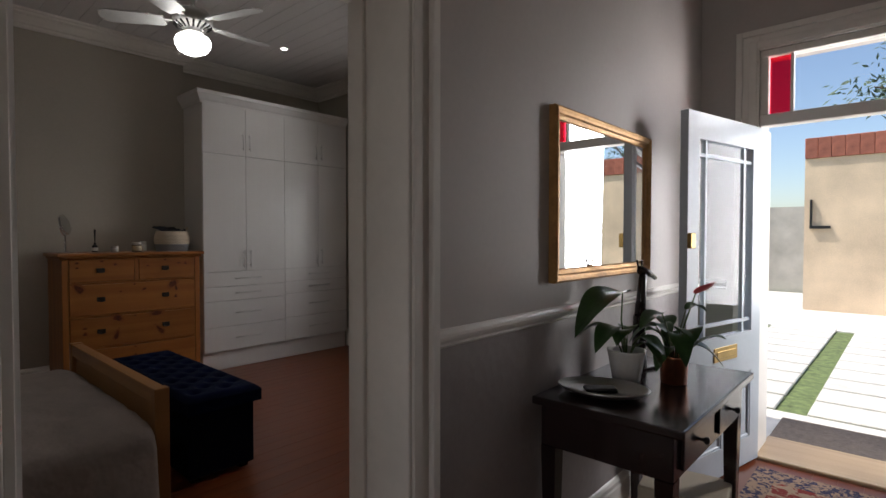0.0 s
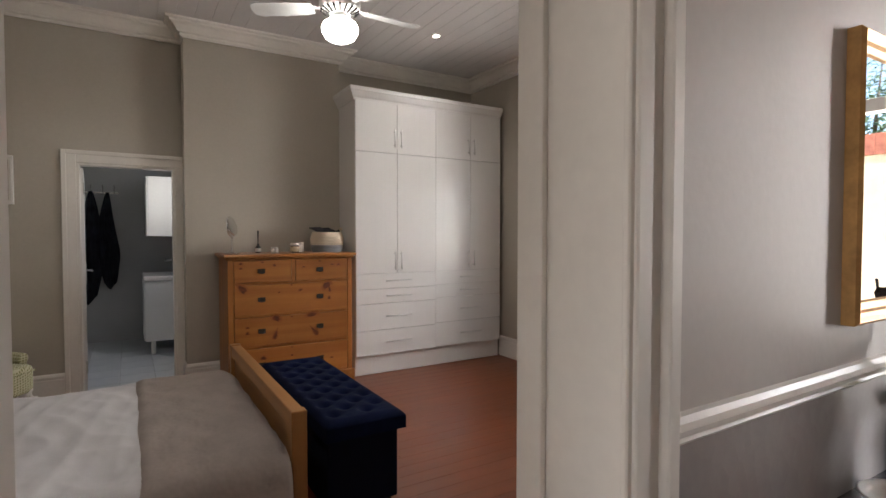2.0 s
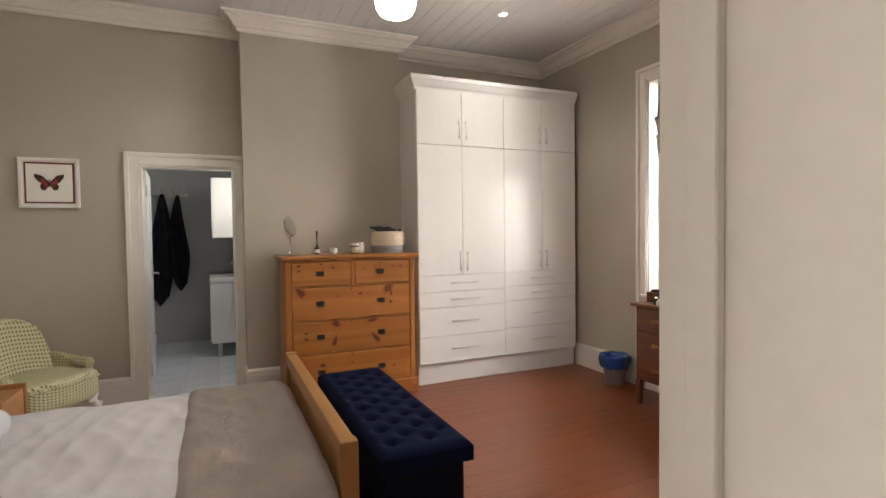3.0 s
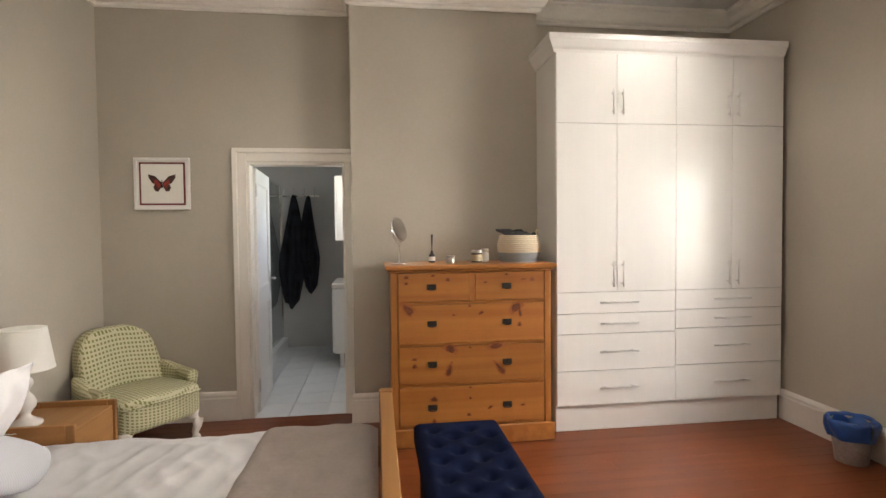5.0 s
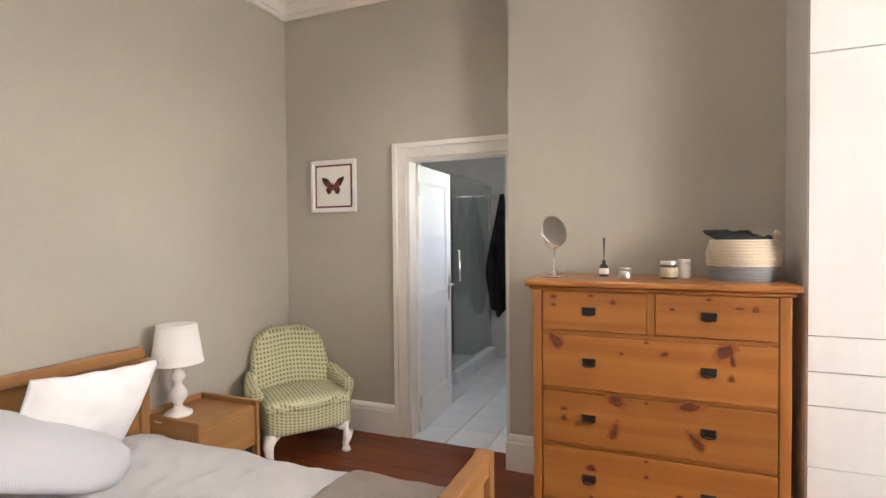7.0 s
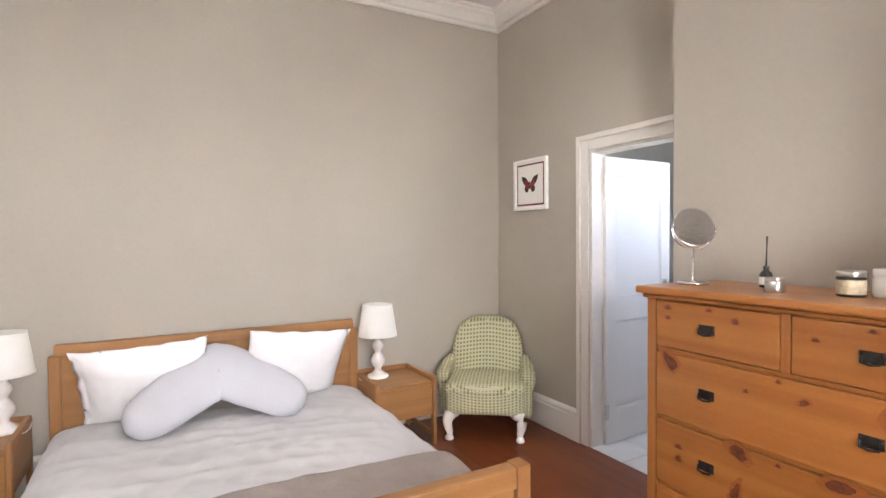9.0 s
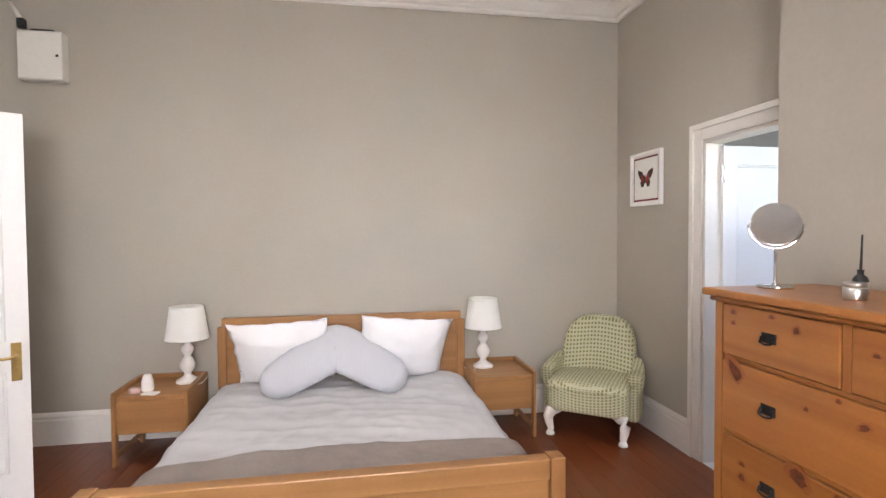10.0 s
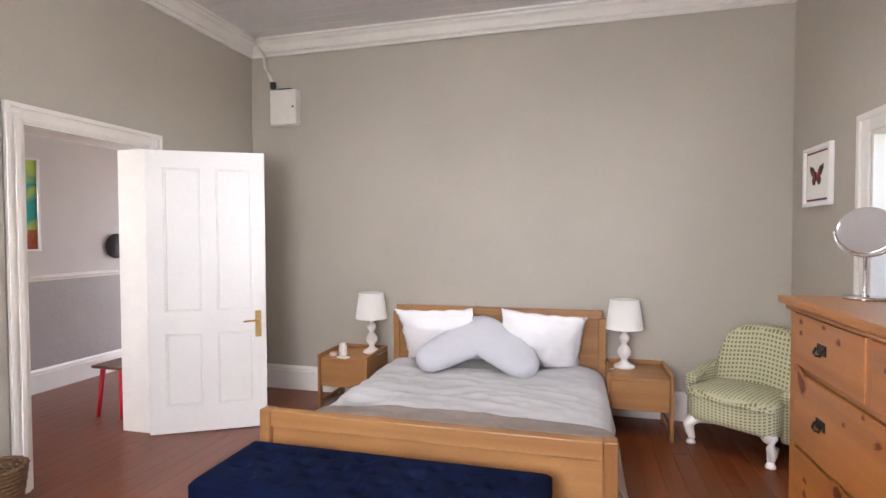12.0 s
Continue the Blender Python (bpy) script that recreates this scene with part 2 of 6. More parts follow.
M_GOLD = mat("gilt_frame", (0.48, 0.27, 0.10), 0.38, 0.55, vary=0.15, scale=14)
M_BLACK = mat("black_plastic", (0.02, 0.02, 0.02), 0.4, vary=0.1, scale=20)
M_PAPER = mat("white_card", (0.82, 0.80, 0.74), 0.8, vary=0.03)
M_MAROON = mat("maroon_mount", (0.16, 0.015, 0.02), 0.7, vary=0.1, scale=15)
M_WING = mat("butterfly_wing_dark", (0.06, 0.022, 0.015), 0.7, vary=0.3, scale=60)
M_WINGR = mat("butterfly_wing_red", (0.26, 0.03, 0.02), 0.7, vary=0.25, scale=60)
M_TOWEL = mat("charcoal_towel", (0.050, 0.056, 0.070), 0.95, vary=0.2, scale=8, grain=250, bump=0.4, spec=0.1)
M_TILE = mat("grey_white_tile", (0.66, 0.68, 0.70), 0.3, vary=0.05, scale=3, piece=0.03)
M_BATHW = mat("bathroom_wall_tile", (0.50, 0.50, 0.50), 0.3, vary=0.05, scale=2)
M_GROUT = mat("grey_grout", (0.60, 0.61, 0.62), 0.9, vary=0.1)
M_WICK = mat("cream_rope", (0.66, 0.56, 0.42), 0.9, vary=0.08, grain=150, bump=0.3)
M_GREYR = mat("grey_rope", (0.27, 0.28, 0.29), 0.9, vary=0.08, grain=150, bump=0.3)
M_DARKCL = mat("charcoal_cloth", (0.02, 0.02, 0.024), 0.9, vary=0.2, scale=20, grain=200, bump=0.3)
M_BLUEBAG = mat("blue_plastic_bag", (0.008, 0.06, 0.25), 0.3, vary=0.15, scale=20)
M_BIN = mat("grey_mesh_bin", (0.30, 0.26, 0.24), 0.45, 0.3, vary=0.1, scale=30)
M_BLIND = blotches("printed_linen_blind", (0.36, 0.33, 0.28), (0.16, 0.175, 0.18), 11, 0.42, 0.60)
M_LEAF = mat("glossy_leaf", (0.035, 0.085, 0.022), 0.35, vary=0.2, scale=15, grain=80, bump=0.1)
M_STEM = mat("plant_stem", (0.07, 0.11, 0.03), 0.5, vary=0.15, scale=20)
M_FLOWER = mat("red_spathe", (0.50, 0.012, 0.02), 0.3, vary=0.1, scale=20)
M_COPPER = mat("copper_pot", (0.55, 0.22, 0.12), 0.3, 0.9, vary=0.12, scale=18)
M_RUG = blotches("persian_rug", (0.22, 0.035, 0.028), (0.36, 0.25, 0.17), 16, 0.47, 0.55, rough=0.95)
M_RUGB = blotches("rug_border", (0.045, 0.04, 0.075), (0.33, 0.22, 0.15), 26, 0.45, 0.52, rough=0.95)
M_FDOOR = mat("pale_blue_door_paint", (0.50, 0.55, 0.60), 0.35, vary=0.03, scale=3, grain=40, bump=0.04)
M_PAVE = mat("pale_paver", (0.60, 0.57, 0.52), 0.85, vary=0.1, scale=5, grain=90, bump=0.3, piece=0.06)
M_GRASS = mat("lawn", (0.13, 0.17, 0.06), 0.9, vary=0.3, scale=12, grain=90, bump=0.6)
M_SOIL = mat("sandy_ground", (0.52, 0.48, 0.42), 0.95, vary=0.15, scale=1.5, grain=60, bump=0.4)
M_OCHRE = mat("ochre_render", (0.70, 0.54, 0.37), 0.85, vary=0.12, scale=1.2, grain=50, bump=0.3)
M_BRICK = mat("red_coping_brick", (0.36, 0.12, 0.075), 0.8, vary=0.15, scale=8, piece=0.12)
M_BARK = mat("bark", (0.10, 0.07, 0.05), 0.9, vary=0.25, scale=12, grain=60, bump=0.6)
M_TREE = mat("tree_leaf", (0.055, 0.10, 0.045), 0.6, vary=0.3, scale=4)
M_MAT = mat("coir_mat", (0.17, 0.13, 0.10), 0.95, vary=0.15, scale=30, grain=250, bump=0.6)
M_THRESH = wood("pale_threshold", (0.50, 0.36, 0.22), (0.40, 0.27, 0.15), 0.4, axis=0)
M_REDSTOOL = mat("red_lacquer", (0.50, 0.012, 0.025), 0.35, vary=0.06, scale=9)
M_WICKER = mat("brown_wicker", (0.16, 0.085, 0.04), 0.7, vary=0.3, scale=60, grain=200, bump=0.6)
M_ART = blotches("abstract_print", (0.03, 0.30, 0.26), (0.42, 0.52, 0.10), 3.2, 0.44, 0.58, rough=0.5)
M_ARTB = blotches("abstract_print_lower", (0.45, 0.16, 0.05), (0.30, 0.06, 0.03), 6, 0.4, 0.6, rough=0.5)
M_BULB = glow("lit_opal_glass", (1.0, 0.97, 0.90), 8.0)
M_SPOT = glow("lit_downlight", (1.0, 0.96, 0.88), 30.0)
M_FAN = mat("white_fan_enamel", (0.70, 0.70, 0.68), 0.35, vary=0.04, scale=10)
M_AMBER = glass("amber_glass", (0.55, 0.27, 0.05), 0.05)
M_PINK = mat("pink_soap", (0.62, 0.40, 0.36), 0.4, vary=0.1, scale=30)


# ---- mesh helpers ----
def box(bm, x0, y0, z0, x1, y1, z1, bevel=0.0, seg=1):
    vs = [bm.verts.new((x, y, z)) for x in (x0, x1) for y in (y0, y1) for z in (z0, z1)]
    fs = [bm.faces.new([vs[i] for i in q]) for q in ((0, 1, 3, 2), (4, 6, 7, 5), (0, 4, 5, 1), (2, 3, 7, 6), (0, 2, 6, 4), (1, 5, 7, 3))]
    if bevel:
        es = list({ed for f in fs for ed in f.edges})
        bmesh.ops.bevel(bm, geom=es, offset=bevel, segments=seg, profile=0.5, affect="EDGES")
    return vs


def lathe(bm, profile, cx=0.0, cy=0.0, cz=0.0, seg=24, squash=1.0):
    rings = []
    for r, z in profile:
        rings.append([bm.verts.new((cx + r * math.cos(math.tau * i / seg), cy + squash * r * math.sin(math.tau * i / seg), cz + z)) for i in range(seg)])
    for p, q in zip(rings, rings[1:]):
        for i in range(seg):
            f = bm.faces.new((p[i], p[(i + 1) % seg], q[(i + 1) % seg], q[i]))
            f.smooth = True
    if profile[0][0] > 1e-4:
        bm.faces.new(rings[0][::-1])
    if profile[-1][0] > 1e-4:
        bm.faces.new(rings[-1])


def tube(bm, pts, r0, r1=None, seg=8):
    r1 = r0 if r1 is None else r1
    pts = [Vector(p) for p in pts]
    rings = []
    for i, p in enumerate(pts):
        d = (pts[min(i + 1, len(pts) - 1)] - pts[max(i - 1, 0)]).normalized()
        up = Vector((0, 0, 1)) if abs(d.z) < 0.9 else Vector((1, 0, 0))
        s = d.cross(up).normalized()
        u = s.cross(d)
        r = r0 + (r1 - r0) * i / (len(pts) - 1)
        rings.append([bm.verts.new(p + s * r * math.cos(math.tau * k / seg) + u * r * math.sin(math.tau * k / seg)) for k in range(seg)])
    for p, q in zip(rings, rings[1:]):
        for k in range(seg):
            f = bm.faces.new((p[k], p[(k + 1) % seg], q[(k + 1) % seg], q[k]))
            f.smooth = True
    bm.faces.new(rings[0][::-1])
    bm.faces.new(rings[-1])


def sheet(bm, nx, ny, at):
    """A grid of quads; at(u, v) gives the place for u, v in 0..1."""
    g = [[bm.verts.new(at(i / nx, j / ny)) for j in range(ny + 1)] for i in range(nx + 1)]
    for i in range(nx):
        for j in range(ny):
            f = bm.faces.new((g[i][j], g[i + 1][j], g[i + 1][j + 1], g[i][j + 1]))
            f.smooth = True
    return g


def mesh_of(name, bm, material):
    bmesh.ops.recalc_face_normals(bm, faces=bm.faces)
    me = bpy.data.meshes.new(name)
    bm.to_mesh(me)
    bm.free()
    me.materials.append(material)
    return me


def part(name, bm, material, parent, label=""):
    ob = new(name, mesh_of(name, bm, material))
    ob.parent = parent
    return tagged(ob, label) if label else ob


def thing(name, m, label, category, group=""):
    ob = new(name)
    ob.empty_display_size = 0.1
    ob.matrix_world = m
    return tagged(ob, label, category, group)


def solid(name, bm, material, label, category, m=None, group="", kind=""):
    ob = new(name, mesh_of(name, bm, material))
    if m is not None:
        ob.matrix_world = m
    return tagged(ob, label, category, group, kind)


def structure(name, bm, material, label="", category=""):
    return solid(name, bm, material, label, category or "structure", kind="structure")


def boxes(*dims, bevel=0.0, seg=1):
    bm = bmesh.new()
    for d in dims:
        box(bm, *d, bevel=bevel, seg=seg)
    return bm


def mould(pts, profile, closed=False):
    """A moulding swept along wall lines in plan, mitred; the room lies to the left of each run. profile: (out from the wall, z)."""
    bm = bmesh.new()
    n = len(pts)
    dirs = [(Vector(pts[(i + 1) % n]) - Vector(pts[i])).normalized() for i in range(n if closed else n - 1)]
    norm = [Vector((-d.y, d.x)) for d in dirs]
    rings = []
    for i in range(n):
        if closed:
            o = norm[i - 1] + norm[i] if abs(norm[i - 1].dot(norm[i])) < 0.9 else norm[i]
        elif i in (0, n - 1):
            o = norm[0] if i == 0 else norm[-1]
        else:
            o = norm[i - 1] + norm[i] if abs(norm[i - 1].dot(norm[i])) < 0.9 else norm[i]
        rings.append([bm.verts.new((pts[i][0] + d * o.x, pts[i][1] + d * o.y, z)) for d, z in profile])
    k = len(profile)
    for i in range(n if closed else n - 1):
        p, q = rings[i], rings[(i + 1) % n]
        for j in range(k):
            bm.faces.new((p[j], q[j], q[(j + 1) % k], p[(j + 1) % k]))
    if not closed:
        bm.faces.new(rings[0])
        bm.faces.new(rings[-1][::-1])
    return bm


# ---- the plan ----
XW, XB, XE, YS, YN, H = -5.99, -5.77, -1.40, -1.00, 4.15, 3.30     # bedroom
YB0, YB1 = 0.885, 2.336                                            # chimney breast
HW, HE, HN, HS = -1.13, 0.45, 3.80, -3.20                          # hall
D0, D1, DH = 0.25, 1.15, 2.13                                      # bedroom doorway
B0, B1, BH = 0.07, 0.82, 2.02                                      # bathroom doorway
W0, W1, WZ0, WZ1 = -4.38, -2.98, 0.84, 2.72                        # window
F0, F1, FH, FT = -0.79, 0.06, 2.06, 2.52                           # front door and its transom

structure("wall_south", boxes((XW - 0.12, YS - 0.2, 0, XE, YS, H)), M_WALL, "warm grey painted plaster wall behind the bed")
structure("wall_west", boxes((XW - 0.12, YS, 0, XW, B0, H), (XW - 0.12, B1, 0, XW, YN, H), (XW - 0.12, B0, BH, XW, B1, H)), M_WALL, "warm grey painted plaster wall with bathroom doorway")
structure("chimney_breast", boxes((XW, YB0, 0, XB, YB1, H)), M_WALL, "warm grey painted chimney breast behind the dresser")
structure("wall_north", boxes((XW - 0.12, YN, 0, W0, YN + 0.3, H), (W1, YN, 0, XE, YN + 0.3, H), (W0, YN, 0, W1, YN + 0.3, WZ0), (W0, YN, WZ1, W1, YN + 0.3, H)), M_WALL, "warm grey painted wall with the window")
structure("wall_east", boxes((XE, HS, 0, HW, D0, H), (XE, D1, 0, HW, YN + 0.3, H), (XE, D0, DH, HW, D1, H)), M_WALL, "painted wall between bedroom and hall")
structure("wall_hall_east", boxes((HE, HS - 0.2, 0, HE + 0.2, HN + 0.3, H)), M_HALL, "pale painted plaster wall of the hall")
structure("wall_hall_north", boxes((HW, HN, 0, F0, HN + 0.3, H), (F1, HN, 0, HE, HN + 0.3, H), (F0, HN, FT, F1, HN + 0.3, H)), M_HALL, "painted entrance wall with the front door")
# unseen end wall; its opening is made up so the fill lamp shines in
structure("wall_hall_south", boxes((XE, HS - 0.2, 0, -0.95, HS, H), (0.25, HS - 0.2, 0, HE, HS, H), (-0.95, HS - 0.2, 2.3, 0.25, HS, H)), M_HALL, "painted end wall of the hall, unseen, with an opening added for the fill lamp")
structure("bathroom_wall_north", boxes((-8.8, 1.02, 0, -7.3, 1.14, 2.7), (-6.4, 1.02, 0, XW - 0.12, 1.14, 2.7), (-7.3, 1.02, 0, -6.4, 1.14, 1.5), (-7.3, 1.02, 2.4, -6.4, 1.14, 2.7)), M_BATHW, "grey tiled bathroom wall with an added, unseen high window")
structure("bathroom_wall_west", boxes((-8.8, -1.17, 0, -8.6, 1.02, 2.7)), M_BATHW, "grey tiled bathroom wall behind the towels")
structure("bathroom_wall_south", boxes((-8.6, -1.17, 0, XW - 0.12, -1.05, 2.7)), M_BATHW, "grey tiled bathroom wall")
structure("bathroom_ceiling", boxes((-8.8, -1.17, 2.7, XW - 0.12, 1.14, 2.8)), M_CEIL, "white bathroom ceiling")

# boarded ceilings: one mesh each
bm = bmesh.new()
y = YS
while y < YN:
    box(bm, XW, y + 0.001, H, XE, min(y + 0.139, YN), H + 0.02, bevel=0.0016)
    y += 0.14
box(bm, XW - 0.12, YS - 0.2, H + 0.012, XE, YN + 0.3, H + 0.12)
structure("ceiling", bm, M_CEIL, "pale painted boarded ceiling")
structure("ceiling_hall", boxes((XE, HS - 0.2, H, HE + 0.2, YN + 0.3, H + 0.12)), M_CEIL, "pale painted hall ceiling")

room = [(XW, YS), (XE, YS), (XE, YN), (XW, YN), (XW, YB1), (XB, YB1), (XB, YB0), (XW, YB0)]
cz = 3.165
CORN = [(0.0, cz), (0.022, cz), (0.03, cz + 0.012), (0.03, cz + 0.028), (0.05, cz + 0.034), (0.058, cz + 0.05), (0.085, cz + 0.085), (0.115, cz + 0.10), (0.12, cz + 0.115), (0.145, cz + 0.118), (0.15, H), (0.0, H)]
structure("cornice", mould(room, CORN, True), M_TRIM, "cream moulded plaster cornice")
BASE = [(0.0, 0.0), (0.022, 0.0), (0.022, 0.172), (0.018, 0.182), (0.018, 0.20), (0.010, 0.215), (0.0, 0.226)]


def skirting(pts):
    structure("baseboard", mould(pts, BASE), M_TRIM, "cream painted moulded skirting board")


skirting([(XW, B0 - 0.106), (XW, YS), (XE, YS), (XE, D0 - 0.10)])
skirting([(XE, D1 + 0.10), (XE, YN), (XW + 0.62, YN)])
skirting([(XB, YB1), (XB, YB0), (XW, YB0), (XW, B1 + 0.066)][:3])
skirting([(HE, HS), (HE, HN), (F1 + 0.17, HN)])
skirting([(F0 - 0.17, HN), (HW, HN), (HW, D1 + 0.078)])
skirting([(HW, D0 - 0.108), (HW, HS), (-0.96, HS)])

RAIL = [(0.0, 1.045), (0.010, 1.046), (0.014, 1.052), (0.010, 1.058), (0.014, 1.066), (0.030, 1.072), (0.032, 1.082), (0.020, 1.088), (0.013, 1.098), (0.006, 1.102), (0.0, 1.104)]
for pts in ([(HE, HS), (HE, HN), (F1 + 0.17, HN)], [(F0 - 0.17, HN), (HW, HN), (HW, D1 + 0.078)], [(HW, D0 - 0.108), (HW, HS), (-0.96, HS)]):
    structure("trim", mould(pts, RAIL), M_TRIM, "cream moulded dado rail")
for d in ((HW, D1 + 0.078, 0.0, HW + 0.004, HN, 1.05), (HW, HS, 0.0, HW + 0.004, D0 - 0.108, 1.05), (HE - 0.004, HS, 0, HE, HN, 1.05)):
    structure("dado_panel", boxes(d), M_DADO, "grey embossed wallpaper below the dado rail")
for d in ((HW, D1 + 0.078, 1.10, HW + 0.004, HN, H), (HW, HS, 1.10, HW + 0.004, D0 - 0.108, H), (HW, D0 - 0.108, DH + 0.1, HW + 0.004, D1 + 0.078, H)):
    structure("wall_lining", boxes(d), M_HALL, "pale satin paint of the hall wall")


def architrave(name, axis, face, out, a0, a1, top, width, material, label):
    """A moulded door surround on a wall face: two uprights and a head, in three steps."""
    dims = []
    for w0, w1, th in ((0.0, width, 0.014), (0.012, width * 0.45, 0.022), (width * 0.72, width, 0.034)):
        for lo, hi, z0, z1 in ((a0 - w1, a0 - w0, 0, top + w1), (a1 + w0, a1 + w1, 0, top + w1), (a0 - w0, a1 + w0, top + w0, top + w1)):
            f0, f1 = sorted((face, face + out * th))
            dims.append((f0, lo, z0, f1, hi, z1) if axis == "x" else (lo, f0, z0, hi, f1, z1))
    structure(name, boxes(*dims, bevel=0.003), material, label)


architrave("architrave", "x", HW, 1, D0, D1 - 0.03, DH, 0.11, M_TRIM, "cream moulded surround of the bedroom doorway")
architrave("architrave", "x", XE, -1, D0, D1, DH - 0.01, 0.10, M_TRIM, "cream moulded surround of the bedroom doorway")
architrave("architrave", "y", HN, -1, F0, F1, FT, 0.125, M_TRIM, "cream moulded surround of the front door")
architrave("architrave", "y", YN, -1, W0, W1, WZ1, 0.115, M_TRIM, "cream moulded window surround")
for d in ((XE, D0, 0, HW, D0 + 0.018, DH), (XE, D1 - 0.022, 0, HW, D1, DH), (XE, D0 + 0.018, DH - 0.022, HW, D1 - 0.022, DH), (XE + 0.05, D1 - 0.036, 0, XE + 0.09, D1 - 0.022, DH - 0.022)):
    structure("door_lining", boxes(d, bevel=0.002), M_TRIM, "cream painted door lining")
dims = []
for w0, w1, th in ((0.0, 0.105, 0.014), (0.07, 0.105, 0.028)):
    dims += [(XW, B0 - w1, 0, XW + th, B0 - w0, BH + w1), (XW, B0 - w0, BH + w0, XW + th, YB0, BH + w1)]
dims += [(XW, B1, 0, XW + 0.014, YB0, BH)]
structure("architrave", boxes(*dims, bevel=0.003), M_TRIM, "cream moulded surround of the bathroom doorway")
structure("door_lining", boxes((XW - 0.12, B0, 0, XW, B0 + 0.02, BH), (XW - 0.12, B1 - 0.02, 0, XW, B1, BH), (XW - 0.12, B0 + 0.02, BH - 0.02, XW, B1 - 0.02, BH)), M_TRIM, "cream painted lining of the bathroom doorway")
structure("floor", boxes((XW, YS, -0.12, XE, YN, -0.022), (XE, HS, -0.12, HE, HN + 0.3, -0.022)), M_GROUT, "floor under the boards")
floor_ob = bpy.data.objects["floor"]
structure("bathroom_floor", boxes((-8.8, -1.17, -0.12, XW, 1.14, -0.012)), M_GROUT, "pale tiled bathroom floor")

# ---- doors and windows ----
def hinge(parent, x, y, z):
    bm = boxes((x - 0.012, y - 0.003, z - 0.05, x + 0.03, y + 0.003, z + 0.05))
    lathe(bm, [(0.007, -0.052), (0.007, 0.052)], x, y, z, 8)
    return part("hinge", bm, M_STEEL, parent, "steel butt hinge")


def panel_leaf(parent, w, h, t, panels, material, name="leaf"):
    """A framed leaf along +x: stiles and rails full thick, panels sunk between them with a bead."""
    xs = sorted({0, w} | {p[0] for p in panels} | {p[1] for p in panels})
    zs = sorted({0, h} | {p[2] for p in panels} | {p[3] for p in panels})
    bm = bmesh.new()
    for i in range(len(xs) - 1):
        for j in range(len(zs) - 1):
            cx, cz2 = (xs[i] + xs[i + 1]) / 2, (zs[j] + zs[j + 1]) / 2
            if not any(p[0] < cx < p[1] and p[2] < cz2 < p[3] for p in panels):
                box(bm, xs[i], -t / 2, zs[j], xs[i + 1], t / 2, zs[j + 1])
    leaf = part(name, bm, material, parent)
    for x0, x1, z0, z1 in panels:
        bm = boxes((x0, -t * 0.2, z0, x1, t * 0.2, z1))
        for s in (-1, 1):
            f0, f1 = sorted((s * t * 0.2, s * t * 0.42))
            for d in ((x0, f0, z0, x0 + 0.018, f1, z1), (x1 - 0.018, f0, z0, x1, f1, z1), (x0, f0, z0, x1, f1, z0 + 0.018), (x0, f0, z1 - 0.018, x1, f1, z1)):
                box(bm, *d, bevel=0.005)
        part("panel", bm, material, leaf)
    return leaf


def lever(parent, x, z, side, t, metal, flip=1):
    y = side * t / 2
    y0, y1 = sorted((y, y + side * 0.006))
    bm = boxes((x - 0.022, y0, z - 0.11, x + 0.022, y1, z + 0.09), bevel=0.002)
    hd = part("door_handle", bm, metal, parent, "worn brass lever handle on a long plate")
    bm = bmesh.new()
    tube(bm, [(x, y, z + 0.02), (x, y + side * 0.045, z + 0.02), (x - flip * 0.02, y + side * 0.05, z + 0.02), (x - flip * 0.10, y + side * 0.05, z + 0.016)], 0.009, 0.007)
    part("lever", bm, metal, hd)


ang = math.degrees(math.atan2(-0.39, -0.695))
door = thing("door", pose(-1.420, 0.300, 0.008, 0, 0, ang), "white painted four-panel bedroom door standing open", "door")
DWID, DHT = 0.815, 2.085
panel_leaf(door, DWID, DHT, 0.042, [(0.115, 0.365, 0.20, 0.74), (0.47, 0.72, 0.20, 0.74), (0.115, 0.365, 0.90, 1.96), (0.47, 0.72, 0.90, 1.96)], M_DOOR)
for s in (-1, 1):
    lever(door, DWID - 0.055, 0.80, s, 0.042, M_BRASS)
for z in (0.28, 1.85):
    hinge(door, 0.0, 0.021, z)

bdoor = thing("door", pose(XW - 0.105, B0 + 0.024, 0.01, 0, 0, 183), "white painted bathroom door standing open inwards", "door")
panel_leaf(bdoor, 0.70, 1.975, 0.04, [(0.10, 0.60, 0.22, 0.85), (0.10, 0.60, 1.0, 1.86)], M_DOOR)
for s in (-1, 1):
    lever(bdoor, 0.645, 1.02, s, 0.04, M_STEEL)
for z in (0.22, 1.80):
    hinge(bdoor, 0.0, -0.02, z)

# front door: glazed top in a lead grid, letter plate, knob
fang = math.degrees(math.atan2(2.955 - 3.77, -0.965 + 0.785))
fdoor = thing("front_door", pose(-0.785, 3.77, 0.02, 0, 0, fang), "pale blue-grey glazed front door standing open into the hall", "door")
leaf = panel_leaf(fdoor, 0.83, 2.02, 0.044, [(0.11, 0.38, 0.16, 0.56), (0.45, 0.72, 0.16, 0.56), (0.11, 0.72, 0.80, 1.88)], M_FDOOR)
for ob in list(leaf.children)[2:]:
    bpy.data.objects.remove(ob)
part("pane", boxes((0.112, -0.003, 0.802, 0.718, 0.003, 1.878)), M_THIN, leaf, "clear glass pane").visible_shadow = False
bm = boxes((0.19, -0.012, 0.80, 0.208, 0.012, 1.88), (0.622, -0.012, 0.80, 0.64, 0.012, 1.88), (0.11, -0.011, 0.86, 0.72, 0.011, 0.878), (0.11, -0.011, 1.79, 0.72, 0.011, 1.808))
part("glazing_bar", bm, M_FDOOR, leaf)
